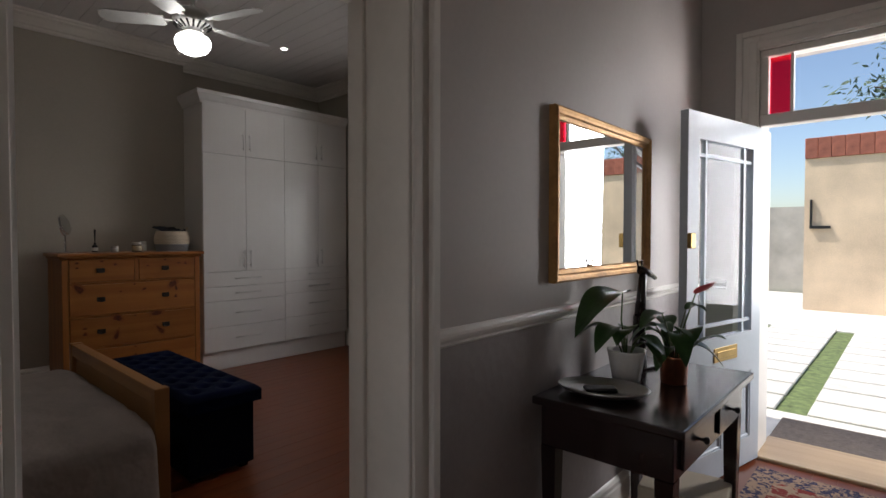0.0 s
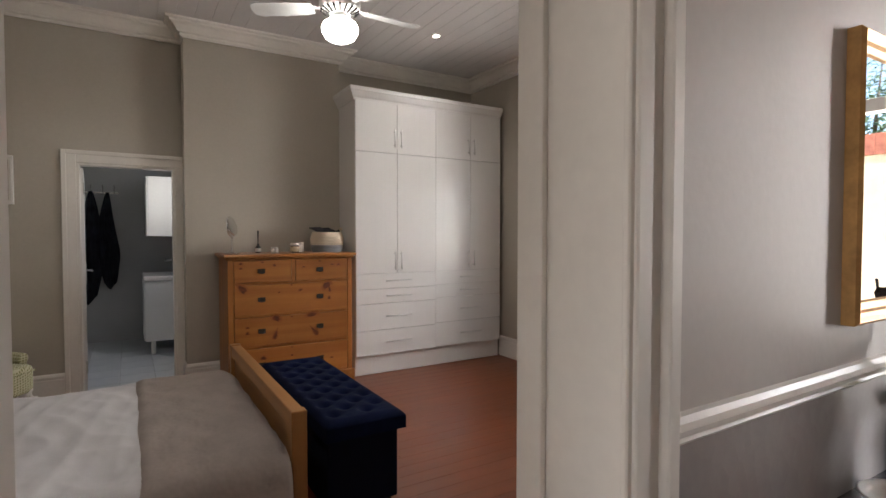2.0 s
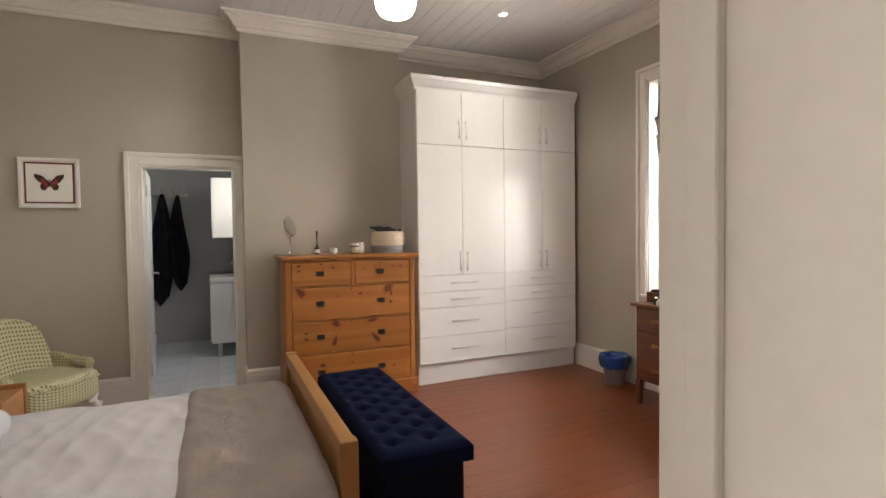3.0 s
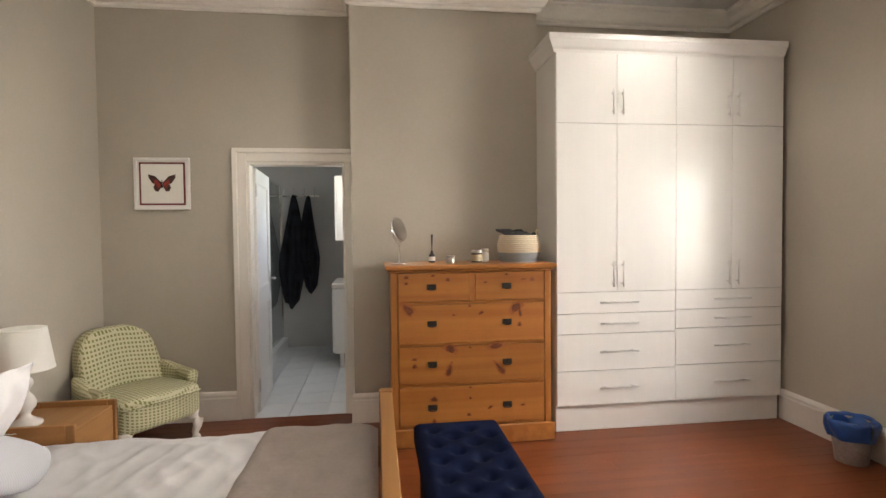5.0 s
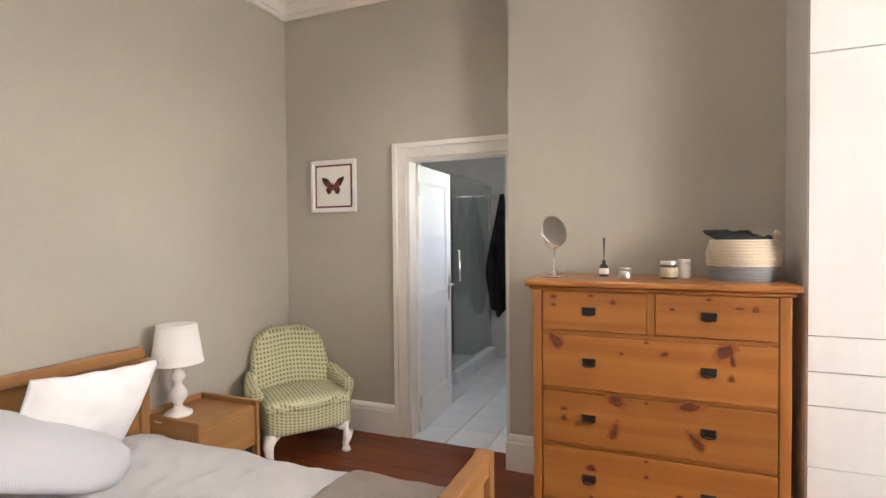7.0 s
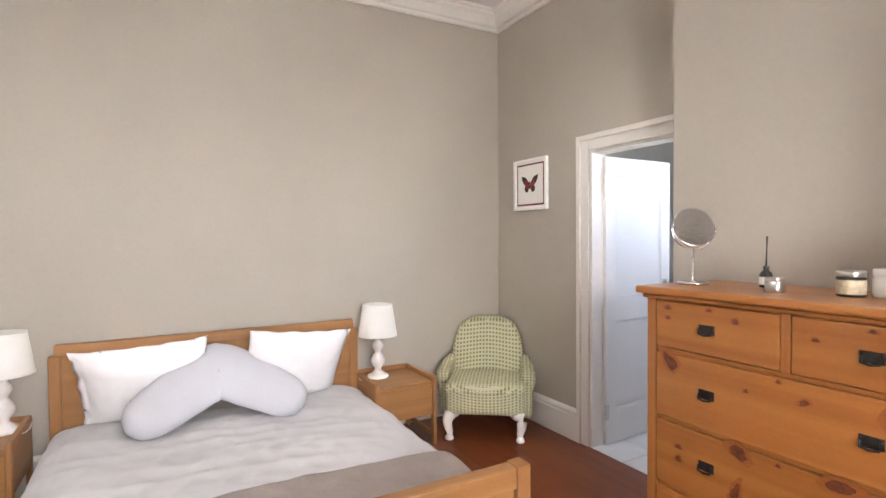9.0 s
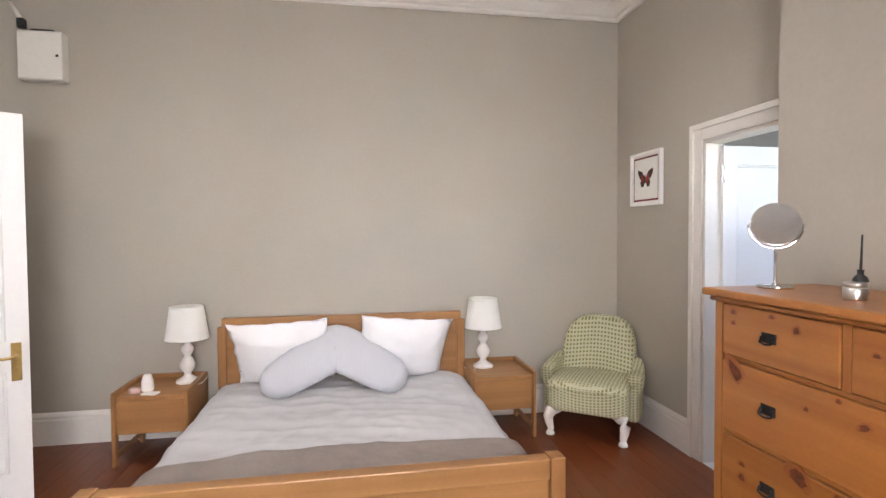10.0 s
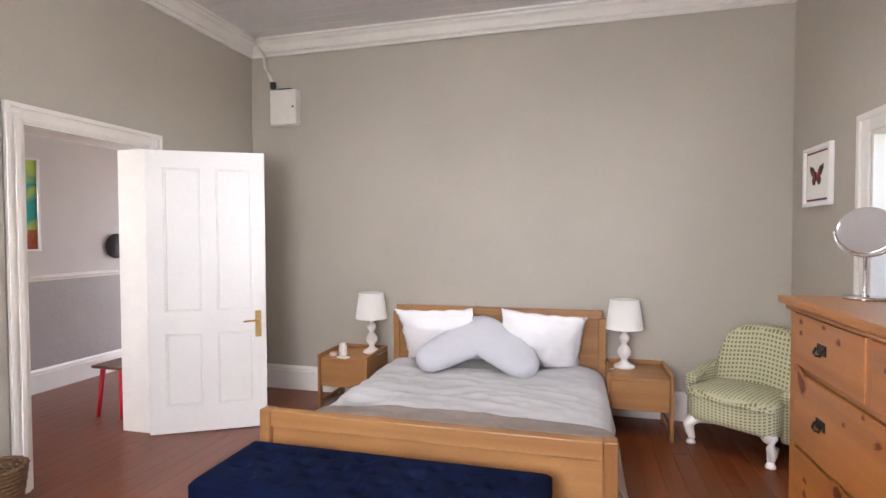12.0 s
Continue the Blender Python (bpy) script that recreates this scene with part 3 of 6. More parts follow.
lp = part("letter_plate", boxes((0.29, 0.022, 0.66, 0.55, 0.028, 0.74), bevel=0.002), M_BRASS, fdoor, "brass letter plate")
part("flap", boxes((0.315, 0.028, 0.68, 0.525, 0.033, 0.72), bevel=0.002), M_BRASS, lp)
bm = bmesh.new()
lathe(bm, [(0.026, 0), (0.028, 0.005), (0.012, 0.01), (0.010, 0.04), (0.026, 0.05), (0.03, 0.065), (0.022, 0.08), (0.0, 0.084)], seg=16)
kn = part("knob", bm, M_IRON, fdoor, "dark metal door knob")
kn.matrix_local = pose(0.775, 0.022, 0.62, -90, 0, 0)
part("lock", boxes((0.79, 0.022, 1.30, 0.835, 0.045, 1.38), bevel=0.003), M_BRASS, fdoor, "brass night latch")

tr = thing("transom_window", pose(F0, HN + 0.04, FH, 0, 0, 0), "cream framed fanlight with clear and ruby panes", "window")
W_, H_ = F1 - F0, FT - FH
part("window_frame", boxes((0, -0.03, 0, W_, 0.06, 0.07), (0, -0.03, H_ - 0.04, W_, 0.06, H_), (0, -0.03, 0.07, 0.045, 0.06, H_ - 0.04), (W_ - 0.045, -0.03, 0.07, W_, 0.06, H_ - 0.04), bevel=0.004), M_TRIM, tr)
part("glazing_bar", boxes((0.155, -0.012, 0.07, 0.172, 0.03, H_ - 0.04), (W_ - 0.172, -0.012, 0.07, W_ - 0.155, 0.03, H_ - 0.04)), M_TRIM, tr)
for x0, x1, m_, lb in ((0.047, 0.153, M_RED, "ruby red pane"), (0.174, W_ - 0.174, M_GLASS, "clear pane"), (W_ - 0.153, W_ - 0.047, M_RED, "ruby red pane")):
    part("pane", boxes((x0, 0.006, 0.072, x1, 0.012, H_ - 0.042)), m_, tr, lb).visible_shadow = False
structure("door_lining", boxes((F0, HN + 0.002, 0.021, F0 + 0.012, HN + 0.298, FH - 0.001), (F1 - 0.012, HN + 0.002, 0.021, F1, HN + 0.298, FH - 0.001)), M_TRIM, "cream painted front door lining")
structure("threshold", boxes((F0, HN - 0.02, -0.02, F1, HN + 0.42, 0.02), bevel=0.006), M_THRESH, "pale timber threshold of the front door")

# sash window with its roman blind
win = thing("window", pose(W0, YN + 0.17, WZ0, 0, 0, 0), "white painted sash window with clear panes", "window")
ww, wh = W1 - W0, WZ1 - WZ0
part("window_frame", boxes((0, -0.05, 0, 0.05, 0.06, wh), (ww - 0.05, -0.05, 0, ww, 0.06, wh), (0.05, -0.05, wh - 0.05, ww - 0.05, 0.06, wh), (0.05, -0.05, 0, ww - 0.05, 0.06, 0.05), bevel=0.003), M_DOOR, win)
for k, (z0, z1, yy) in enumerate(((0.05, 0.92, -0.03), (0.88, wh - 0.05, 0.01))):
    sash = part("sash", boxes((0.05, yy, z0, 0.095, yy + 0.035, z1), (ww - 0.095, yy, z0, ww - 0.05, yy + 0.035, z1), (0.095, yy, z0, ww - 0.095, yy + 0.035, z0 + 0.05), (0.095, yy, z1 - 0.04, ww - 0.095, yy + 0.035, z1), bevel=0.003), M_DOOR, win)
    part("pane", boxes((0.093, yy + 0.014, z0 + 0.048, ww - 0.093, yy + 0.019, z1 - 0.038)), M_GLASS, sash).visible_shadow = False
part("window_sill", boxes((-0.06, -0.215, -0.03, ww + 0.06, -0.05, 0.0), bevel=0.006), M_TRIM, win)
structure("window_reveal", boxes((W0, YN, WZ0 + 0.01, W0 + 0.012, YN + 0.12, WZ1), (W1 - 0.012, YN, WZ0 + 0.01, W1, YN + 0.12, WZ1), (W0 + 0.012, YN, WZ1 - 0.012, W1 - 0.012, YN + 0.12, WZ1)), M_TRIM, "cream painted window reveal")

bl = thing("roman_blind", pose(W0 + 0.07, YN + 0.05, 2.07, 0, 0, 0), "grey and cream leaf-print roman blind, half raised", "blind")
bm = bmesh.new()
prof = [(-0.006, 0.0), (-0.030, 0.10), (-0.045, 0.16), (-0.012, 0.175), (-0.02, 0.24), (-0.05, 0.31), (-0.014, 0.33), (-0.008, 0.45), (0.0, 0.60)]
sheet(bm, 16, 8, lambda u, v: (u * (ww - 0.13) + 0.006 * math.sin(v * 9), prof[round(v * 8)][0] + 0.004 * math.sin(u * 11 + v * 5), prof[round(v * 8)][1]))
g = bmesh.ops.solidify(bm, geom=bm.faces[:], thickness=0.004)
part("fabric", bm, M_BLIND, bl)
part("bottom_rail", boxes((0, -0.012, -0.022, ww - 0.13, 0.0, 0.004), bevel=0.003), M_PAPER, bl)
part("headrail", boxes((0, -0.01, 0.595, ww - 0.13, 0.03, 0.635), bevel=0.003), M_TRIM, bl)


# ---- bed and bedding ----
bed = thing("bed", pose(-3.775, -0.90, 0, 0, 0, 0), "oiled oak double bed with panelled head and foot", "bed")
BW = 0.865
hb = part("headboard", boxes((-BW + 0.03, -0.02, 0.30, BW - 0.03, 0.008, 0.84), bevel=0.003), M_OAK, bed)
part("headboard_rail", boxes((-BW, -0.03, 0.80, BW, 0.024, 0.86), bevel=0.006, seg=2), M_OAK, hb)
for s in (-1, 1):
    part("leg", boxes((s * BW - 0.03, -0.028, 0, s * BW + 0.03, 0.022, 0.799), bevel=0.005), M_OAKV, bed)
FY = 2.005
FW = 0.825
part("footboard", boxes((-FW + 0.03, FY - 0.010, 0.16, FW - 0.03, FY + 0.010, 0.53), bevel=0.002), M_OAK, bed)
part("footboard_rail", boxes((-FW + 0.031, FY - 0.032, 0.515, FW - 0.031, FY + 0.032, 0.595), bevel=0.005, seg=2), M_OAK, bed)
for s in (-1, 1):
    part("leg", boxes((s * FW - 0.03, FY - 0.036, 0, s * FW + 0.03, FY + 0.036, 0.60), bevel=0.006, seg=2), M_OAKV, bed)
    part("side_rail", boxes((s * (FW - 0.01) - 0.014, 0.02, 0.18, s * (FW - 0.01) + 0.014, FY - 0.038, 0.30), bevel=0.003), M_OAKY, bed)
part("slat_base", boxes((-FW + 0.03, 0.03, 0.17, FW - 0.03, FY - 0.045, 0.205)), M_OAK, bed)
solid("mattress", boxes((-4.575, -0.86, 0.206, -2.965, 1.04, 0.375), bevel=0.04, seg=3), M_LINEN, "white mattress on the oak bed", "mattress")


def drape(name, x0, x1, y0, y1, top, drop, material, label, category, amp, seed, nx=90, ny=80, crease=0.0):
    """A cover lying on the mattress, hanging down at both sides with soft folds."""
    bm = bmesh.new()
    half, mid = (x1 - x0) / 2, (x0 + x1) / 2
    reach = half + drop

    def at(u, v):
        s = (u * 2 - 1) * reach
        yy = y0 + v * (y1 - y0)
        k = abs(s) - (half - 0.07)
        fold = noise.noise(Vector((s * 2.2 + seed, yy * 2.6, seed))) * amp + (0.5 - abs(noise.noise(Vector((s * 3.2 + yy * 1.6, yy * 5.5 - s * 2.2, seed + 4))))) * amp * 1.1 + noise.noise(Vector((s * 11 + yy * 5, yy * 13 - s * 4, seed + 9))) * amp * 0.18
        fold += (0.25 - abs(noise.noise(Vector((s * 1.1 + yy * 0.7, yy * 7.5 + s * 1.6, seed + 21))))) * amp * crease
        edge = min(v, 1 - v) * (y1 - y0)
        lip = -0.03 * max(0, 1 - edge / 0.06) ** 2
        if k <= 0:
            return (mid + s, yy, top + fold + lip + 0.03 * (1 - (s / half) ** 2))
        a_ = min(k / 0.11, math.pi / 2)
        d_ = max(0, k - 0.11 * math.pi / 2)
        sg = 1 if s > 0 else -1
        x = half - 0.07 + 0.11 * math.sin(a_) + 0.03 * math.sin(yy * 11 + seed * 2) * min(1, d_ * 5) + d_ * 0.12
        return (mid + sg * x, yy, top - 0.11 * (1 - math.cos(a_)) - d_ + fold * (1 - min(1, d_ * 4)) + lip)

    sheet(bm, nx, ny, at)
    bmesh.ops.solidify(bm, geom=bm.faces[:], thickness=0.012)
    return solid(name, bm, material, label, category)


drape("duvet", -4.625, -2.92, -0.84, 1.045, 0.405, 0.24, M_LINEN, "rumpled white cotton duvet spread over the bed", "duvet", 0.020, 2.0, 150, 150, crease=0.7)
drape("throw", -4.635, -2.91, 0.46, 1.06, 0.422, 0.36, M_THROW, "taupe woven throw across the foot of the bed", "throw", 0.019, 2.0, 70, 30)


def pillow(name, w, h, d, m, material, label, seed):
    bm = bmesh.new()
    grids = []
    for s in (1, -1):
        def at(u, v, s=s):
            a_, b_ = u * 2 - 1, v * 2 - 1
            fat = max(0.0, (1 - min(1, abs(a_) / 0.93) ** 2.4) * (1 - min(1, abs(b_) / 0.92) ** 2.4)) ** 0.6
            pinch = 1 - 0.07 * (1 - abs(a_) ** 3) * abs(b_) ** 2
            pin2 = 1 - 0.06 * (1 - abs(b_) ** 3) * abs(a_) ** 2
            wr = noise.noise(Vector((a_ * 2.2 + seed, b_ * 2.6, s))) * 0.022 * (0.15 + fat) + (0.5 - abs(noise.noise(Vector((a_ * 3 + b_ * 2.4 + seed, b_ * 2 - a_, 4 + s))))) * 0.018 * fat
            rip = 0.010 * math.sin(a_ * 13 + seed) + 0.016 * noise.noise(Vector((a_ * 4 + seed, b_ * 4, 0)))
            edge = max(abs(a_), abs(b_)) ** 6
            return (a_ * w / 2 * pin2 + rip * edge * 0.6, s * (d / 2 * fat + 0.003 * (1 - edge)) + wr * (1 - edge) + rip * edge, b_ * h / 2 * pinch + rip * edge)
        grids.append(sheet(bm, 36, 28, at))
    bmesh.ops.remove_doubles(bm, verts=bm.verts, dist=0.0015)
    return solid(name, bm, material, label, "pillow", m, group="bed pillows")


pillow("pillow", 0.66, 0.53, 0.20, pose(-3.36, -0.69, 0.640, -25, 3, -4), M_LINEN, "plump white cotton pillow leaning on the headboard", 1.0)
pillow("pillow", 0.64, 0.55, 0.20, pose(-4.17, -0.67, 0.640, -27, -5, 5), M_LINEN, "plump white cotton pillow leaning on the headboard", 5.0)

# v-shaped pillow
bm = bmesh.new()
rings, segs = 40, 22
spine = []
for i in range(rings + 1):
    u = i / rings * 2 - 1
    k = (math.sqrt(u * u + 0.006) - math.sqrt(0.006)) / (math.sqrt(1.006) - math.sqrt(0.006))
    spine.append(Vector((0.45 * u, -0.585 + 0.23 * k, 0.685 - 0.21 * k)))
flat = Vector((0, 0.68, 0.73))
rr = []
for i, p in enumerate(spine):
    u = abs(i / rings * 2 - 1)
    r = (0.122 + 0.062 * (1 - u) ** 1.1) * math.sqrt(max(0.0, 1 - max(0, (u - 0.72) / 0.28) ** 2)) + 0.002
    d = (spine[min(i + 1, rings)] - spine[max(i - 1, 0)]).normalized()
    s_ = d.cross(flat).normalized()
    u_ = s_.cross(d)
    wob = 1 + 0.05 * noise.noise(Vector((i * 0.3, 2, 1)))
    rr.append([bm.verts.new(p + s_ * r * wob * math.cos(math.tau * k / segs) + u_ * min(r, 0.075) * wob * math.sin(math.tau * k / segs)) for k in range(segs)])
for p, q in zip(rr, rr[1:]):
    for k in range(segs):
        bm.faces.new((p[k], p[(k + 1) % segs], q[(k + 1) % segs], q[k])).smooth = True
bm.faces.new(rr[0])
bm.faces.new(rr[-1])
solid("v_pillow", bm, M_VPIL, "pale blue striped v-shaped pillow lying on the bed", "pillow", pose(-3.715, 0.0, 0.0), group="bed pillows")

# tufted navy bench
bench = thing("bench", pose(-3.66, 1.455, 0), "navy buttoned ottoman bench at the foot of the bed", "ottoman")
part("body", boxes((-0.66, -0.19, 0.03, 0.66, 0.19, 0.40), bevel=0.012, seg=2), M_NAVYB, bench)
bm = bmesh.new()
LX, LY = 0.705, 0.215
buttons = [(-0.58 + 0.166 * i + (0.083 if j % 2 else 0), -0.13 + 0.087 * j) for j in range(4) for i in range(8 - (j % 2))]


def cushion(u, v):
    x, yv = (u * 2 - 1) * LX, (v * 2 - 1) * LY
    zz = 0.50
    e_ = min(LX - abs(x), LY - abs(yv))
    zz -= 0.03 * max(0, 1 - e_ / 0.04) ** 2
    dm = min(math.hypot(x - bx, yv - by) for bx, by in buttons)
    zz -= 0.030 * math.exp(-(dm / 0.03) ** 2)
    return (x, yv, zz)


g = sheet(bm, 110, 36, cushion)
rim = [g[i][0] for i in range(111)] + [g[110][j] for j in range(1, 37)] + [g[i][36] for i in range(109, -1, -1)] + [g[0][j] for j in range(35, 0, -1)]
low = [bm.verts.new((v.co.x, v.co.y, 0.405)) for v in rim]
for i in range(len(rim)):
    bm.faces.new((rim[i], rim[(i + 1) % len(rim)], low[(i + 1) % len(low)], low[i]))
bm.faces.new(low)
lid = part("lid", bm, M_NAVY, bench, "deep buttoned velvet lid")
bmesh_b = bmesh.new()
lathe(bmesh_b, [(0.012, 0), (0.011, 0.005), (0.006, 0.008), (0, 0.009)], seg=10)
bme = mesh_of("button", bmesh_b, M_NAVY)
for bx, by in buttons:
    ob = new("button", bme)
    ob.parent = lid
    ob.location = (bx, by, 0.470)
for sx in (-0.6, 0.6):
    for sy in (-0.14, 0.14):
        part("foot", boxes((sx - 0.025, sy - 0.025, 0, sx + 0.025, sy + 0.025, 0.031)), M_EBONY, bench)


# ---- bedside tables and lamps ----
def nightstand(m):
    ns = thing("nightstand", m, "oiled oak bedside table with one deep drawer", "bedside table", "bedside tables")
    hw, dp, ht = 0.225, 0.46, 0.472
    part("top", boxes((-hw + 0.026, 0.0, 0.418, hw - 0.026, dp - 0.01, 0.440), bevel=0.002), M_OAK, ns)
    part("drawer", boxes((-hw + 0.027, dp - 0.03, 0.205, hw - 0.027, dp - 0.008, 0.416), bevel=0.003), M_OAK, ns, "plain oak drawer front")
    part("carcass", boxes((-hw + 0.026, 0.01, 0.20, hw - 0.026, dp - 0.032, 0.417)), M_OAK, ns)
    for s in (-1, 1):
        x0, x1 = sorted((s * hw, s * (hw - 0.025)))
        part("side_panel", boxes((x0, 0.046, 0.21, x1, dp - 0.041, ht), bevel=0.002), M_OAKY, ns)
        for y0 in (0.0, dp - 0.04):
            part("leg", boxes((x0, y0, 0, x1, y0 + 0.045, ht), bevel=0.004), M_OAKV, ns)
        part("stretcher", boxes((x0 + 0.003, 0.046, 0.05, x1 - 0.003, dp - 0.041, 0.08), bevel=0.002), M_OAKY, ns)
    part("back_rail", boxes((-hw + 0.026, 0.0, 0.441, hw - 0.026, 0.012, ht), bevel=0.002), M_OAK, ns)
    return ns


nsr = nightstand(pose(-4.885, YS + 0.03, 0))
nsl = copy_thing(nsr, pose(-2.565, YS + 0.03, 0))


def table_lamp(m):
    lp_ = thing("table_lamp", m, "white turned table lamp with a cream drum shade", "lamp", "bedside lamps")
    bm = bmesh.new()
    lathe(bm, [(0.07564, 0), (0.07808, 0.008), (0.0732, 0.018), (0.0549, 0.028), (0.02928, 0.045), (0.02196, 0.06), (0.02928, 0.075), (0.0488, 0.10), (0.05246, 0.125), (0.03904, 0.155), (0.0244, 0.175), (0.02074, 0.185), (0.02928, 0.20), (0.04148, 0.222), (0.0366, 0.245), (0.02196, 0.262), (0.01708, 0.272), (0.02684, 0.28), (0.0244, 0.288), (0.009, 0.292), (0.009, 0.34)], seg=28)
    part("base", bm, M_CERAM, lp_)
    bm = bmesh.new()
    lathe(bm, [(0.139, 0.302), (0.139, 0.306), (0.107, 0.522), (0.105, 0.522), (0.136, 0.306), (0.139, 0.302)], seg=40)
    shade = part("shade", bm, M_SHADE, lp_, "cream fabric shade")
    bm = bmesh.new()
    lathe(bm, [(0.1385, 0.300), (0.1402, 0.302), (0.1398, 0.310), (0.1385, 0.311)], seg=40)
    part("binding", bm, M_PAPER, shade)
    bm = bmesh.new()
    lathe(bm, [(0.1055, 0.516), (0.1082, 0.517), (0.1078, 0.524), (0.105, 0.525)], seg=40)
    part("binding", bm, M_PAPER, shade)
    bm = bmesh.new()
    tube(bm, [(0.0, 0, 0.34), (0.0, 0, 0.46)], 0.012)
    for k in range(3):
        tube(bm, [(0, 0, 0.50), (0.105 * math.cos(k * 2.094), 0.105 * math.sin(k * 2.094), 0.515)], 0.0015, seg=5)
    part("fitting", bm, M_STEEL, lp_)
    return lp_


lampr = table_lamp(pose(-4.80, -0.82, 0.440))
lampl = copy_thing(lampr, pose(-2.70, -0.82, 0.440))
for x0, x1, lb in ((-4.74, -4.675, "white lamp flex on the bedside table"), (-2.76, -2.80, "white lamp flex on the bedside table")):
    bm = bmesh.new()
    tube(bm, [(x0, -0.80, 0.444), ((x0 + x1) / 2, -0.72, 0.445), (x1, -0.74, 0.444), (x1 + (0.02 if x1 < -4 else -0.01), -0.80, 0.444), (x1, -0.92, 0.445)], 0.003, seg=6)
    solid("lamp_cord", bm, M_PAPER, lb, "cable")

bm = bmesh.new()
lathe(bm, [(0.036, 0), (0.040, 0.01), (0.036, 0.06), (0.026, 0.10), (0.016, 0.108), (0.0, 0.108)], seg=20)
solid("aroma_diffuser", bm, M_CERAM, "white tapered ceramic diffuser on the bedside table", "diffuser", pose(-2.50, -0.66, 0.440))
bm = boxes((-0.035, -0.025, 0, 0.035, 0.025, 0.04), bevel=0.014, seg=3)
solid("soap_dish", bm, M_PINK, "small pink pot on the bedside table", "pot", pose(-2.445, -0.60, 0.440, 0, 0, 20))
bm = boxes((-0.05, -0.03, 0, 0.05, 0.03, 0.012), bevel=0.004)
solid("phone_charger", bm, M_PAPER, "small white flat case on the bedside table", "case", pose(-2.55, -0.565, 0.440, 0, 0, -15))


# ---- armchair ----
ac = thing("armchair", pose(-5.59, -0.60, 0, 0, 0, -37) @ Matrix.Scale(0.95, 4), "low armchair in green and cream check with white cabriole legs", "armchair")


def pad(x0, x1, y0, y1, z0, z1, bulge, power=3.0, tilt=None):
    """A stuffed block with rounded edges and crowned faces."""
    bm = bmesh.new()
    bmesh.ops.create_cube(bm, size=2)
    bmesh.ops.subdivide_edges(bm, edges=bm.edges[:], cuts=9, use_grid_fill=True)
    for v in bm.verts:
        c = v.co
        n_ = (abs(c.x) ** power + abs(c.y) ** power + abs(c.z) ** power) ** (1 / power)
        m_ = max(abs(c.x), abs(c.y), abs(c.z))
        s = m_ / n_ if n_ else 1
        q = c * (0.35 + 0.65 * s)
        q = Vector((c.x * (s ** 0.6), c.y * (s ** 0.6), c.z * (s ** 0.6)))
        v.co = Vector(((x0 + x1) / 2 + q.x * (x1 - x0) / 2, (y0 + y1) / 2 + q.y * (y1 - y0) / 2, (z0 + z1) / 2 + q.z * (z1 - z0) / 2 * (1 + bulge * (1 - q.x ** 2) * (1 - q.y ** 2))))
        if tilt:
            v.co = tilt(v.co)
    for f in bm.faces:
        f.smooth = True
    return bm


def seat_shape(co):
    belly = 0.05 * (1 - (co.x / 0.31) ** 2) * max(0, co.y) / 0.34
    sag = 0.02 * (1 - (co.x / 0.31) ** 2) if co.z < 0.3 else 0.0
    return Vector((co.x * (1 + 0.10 * max(0, co.y)), co.y + belly, co.z + sag))


part("seat", pad(-0.295, 0.295, -0.20, 0.31, 0.185, 0.425, 0.14, 7, seat_shape), M_CHECK, ac)
bm = bmesh.new()
tube(bm, [(x_, 0.312 + 0.048 * (1 - (x_ / 0.31) ** 2), 0.372 + 0.012 * (1 - (x_ / 0.31) ** 2)) for x_ in (-0.29, -0.24, -0.16, -0.08, 0, 0.08, 0.16, 0.24, 0.29)], 0.007, seg=7)
part("piping", bm, M_CHECK, ac)


def back_shape(co):
    up = max(0, co.z - 0.42) / 0.40
    w = 1.0 - 0.10 * up ** 2
    drop = 1.35 * max(0, abs(co.x) - 0.10) ** 2 * up * 1.3
    return Vector((co.x * w, co.y - 0.30 * (co.z - 0.40) + 0.45 * co.x * co.x, co.z - drop))


part("backrest", pad(-0.30, 0.30, -0.29, -0.14, 0.22, 0.835, 0.02, 4.5, back_shape), M_CHECK, ac)
for s in (-1, 1):
    def arm_shape(co, s=s):
        f = max(0, min(1, (co.y + 0.22) / 0.42))
        roll = 0.030 * max(0, min(1, (co.z - 0.40) / 0.08))
        return Vector((co.x + s * (0.03 * math.sin(f * 2.6) + roll * f), co.y, co.z - 0.075 * math.sin(f * 1.57)))
    x0, x1 = sorted((s * 0.245, s * 0.335))
    part("arm", pad(x0, x1, -0.24, 0.175, 0.20, 0.555, 0.03, 4.5, arm_shape), M_CHECK, ac)
    bm = bmesh.new()
    lathe(bm, [(0.0, 0.0), (0.042, 0.0), (0.047, 0.010), (0.046, 0.10), (0.040, 0.16), (0.0, 0.17)], seg=18)
    sc_ = part("arm_scroll", bm, M_CHECK, ac)
    sc_.matrix_local = pose(s * 0.325, 0.185, 0.452, 86, 0, 0)
    bm = bmesh.new()
    tube(bm, [(s * 0.225, 0.255, 0.215), (s * 0.262, 0.285, 0.185), (s * 0.278, 0.30, 0.145), (s * 0.272, 0.292, 0.095), (s * 0.262, 0.28, 0.05), (s * 0.264, 0.285, 0.025)], 0.052, 0.017, 12)
    lathe(bm, [(0.022, 0.0), (0.033, 0.008), (0.031, 0.022), (0.018, 0.045)], s * 0.264, 0.292, 0.0, 14)
    part("leg", bm, M_TRIM, ac, "white carved cabriole leg")
    bm = bmesh.new()
    tube(bm, [(s * 0.24, -0.20, 0.24), (s * 0.245, -0.24, 0.10), (s * 0.25, -0.28, 0.0)], 0.024, 0.016, 8)
    part("leg", bm, M_TRIM, ac, "white square back leg")


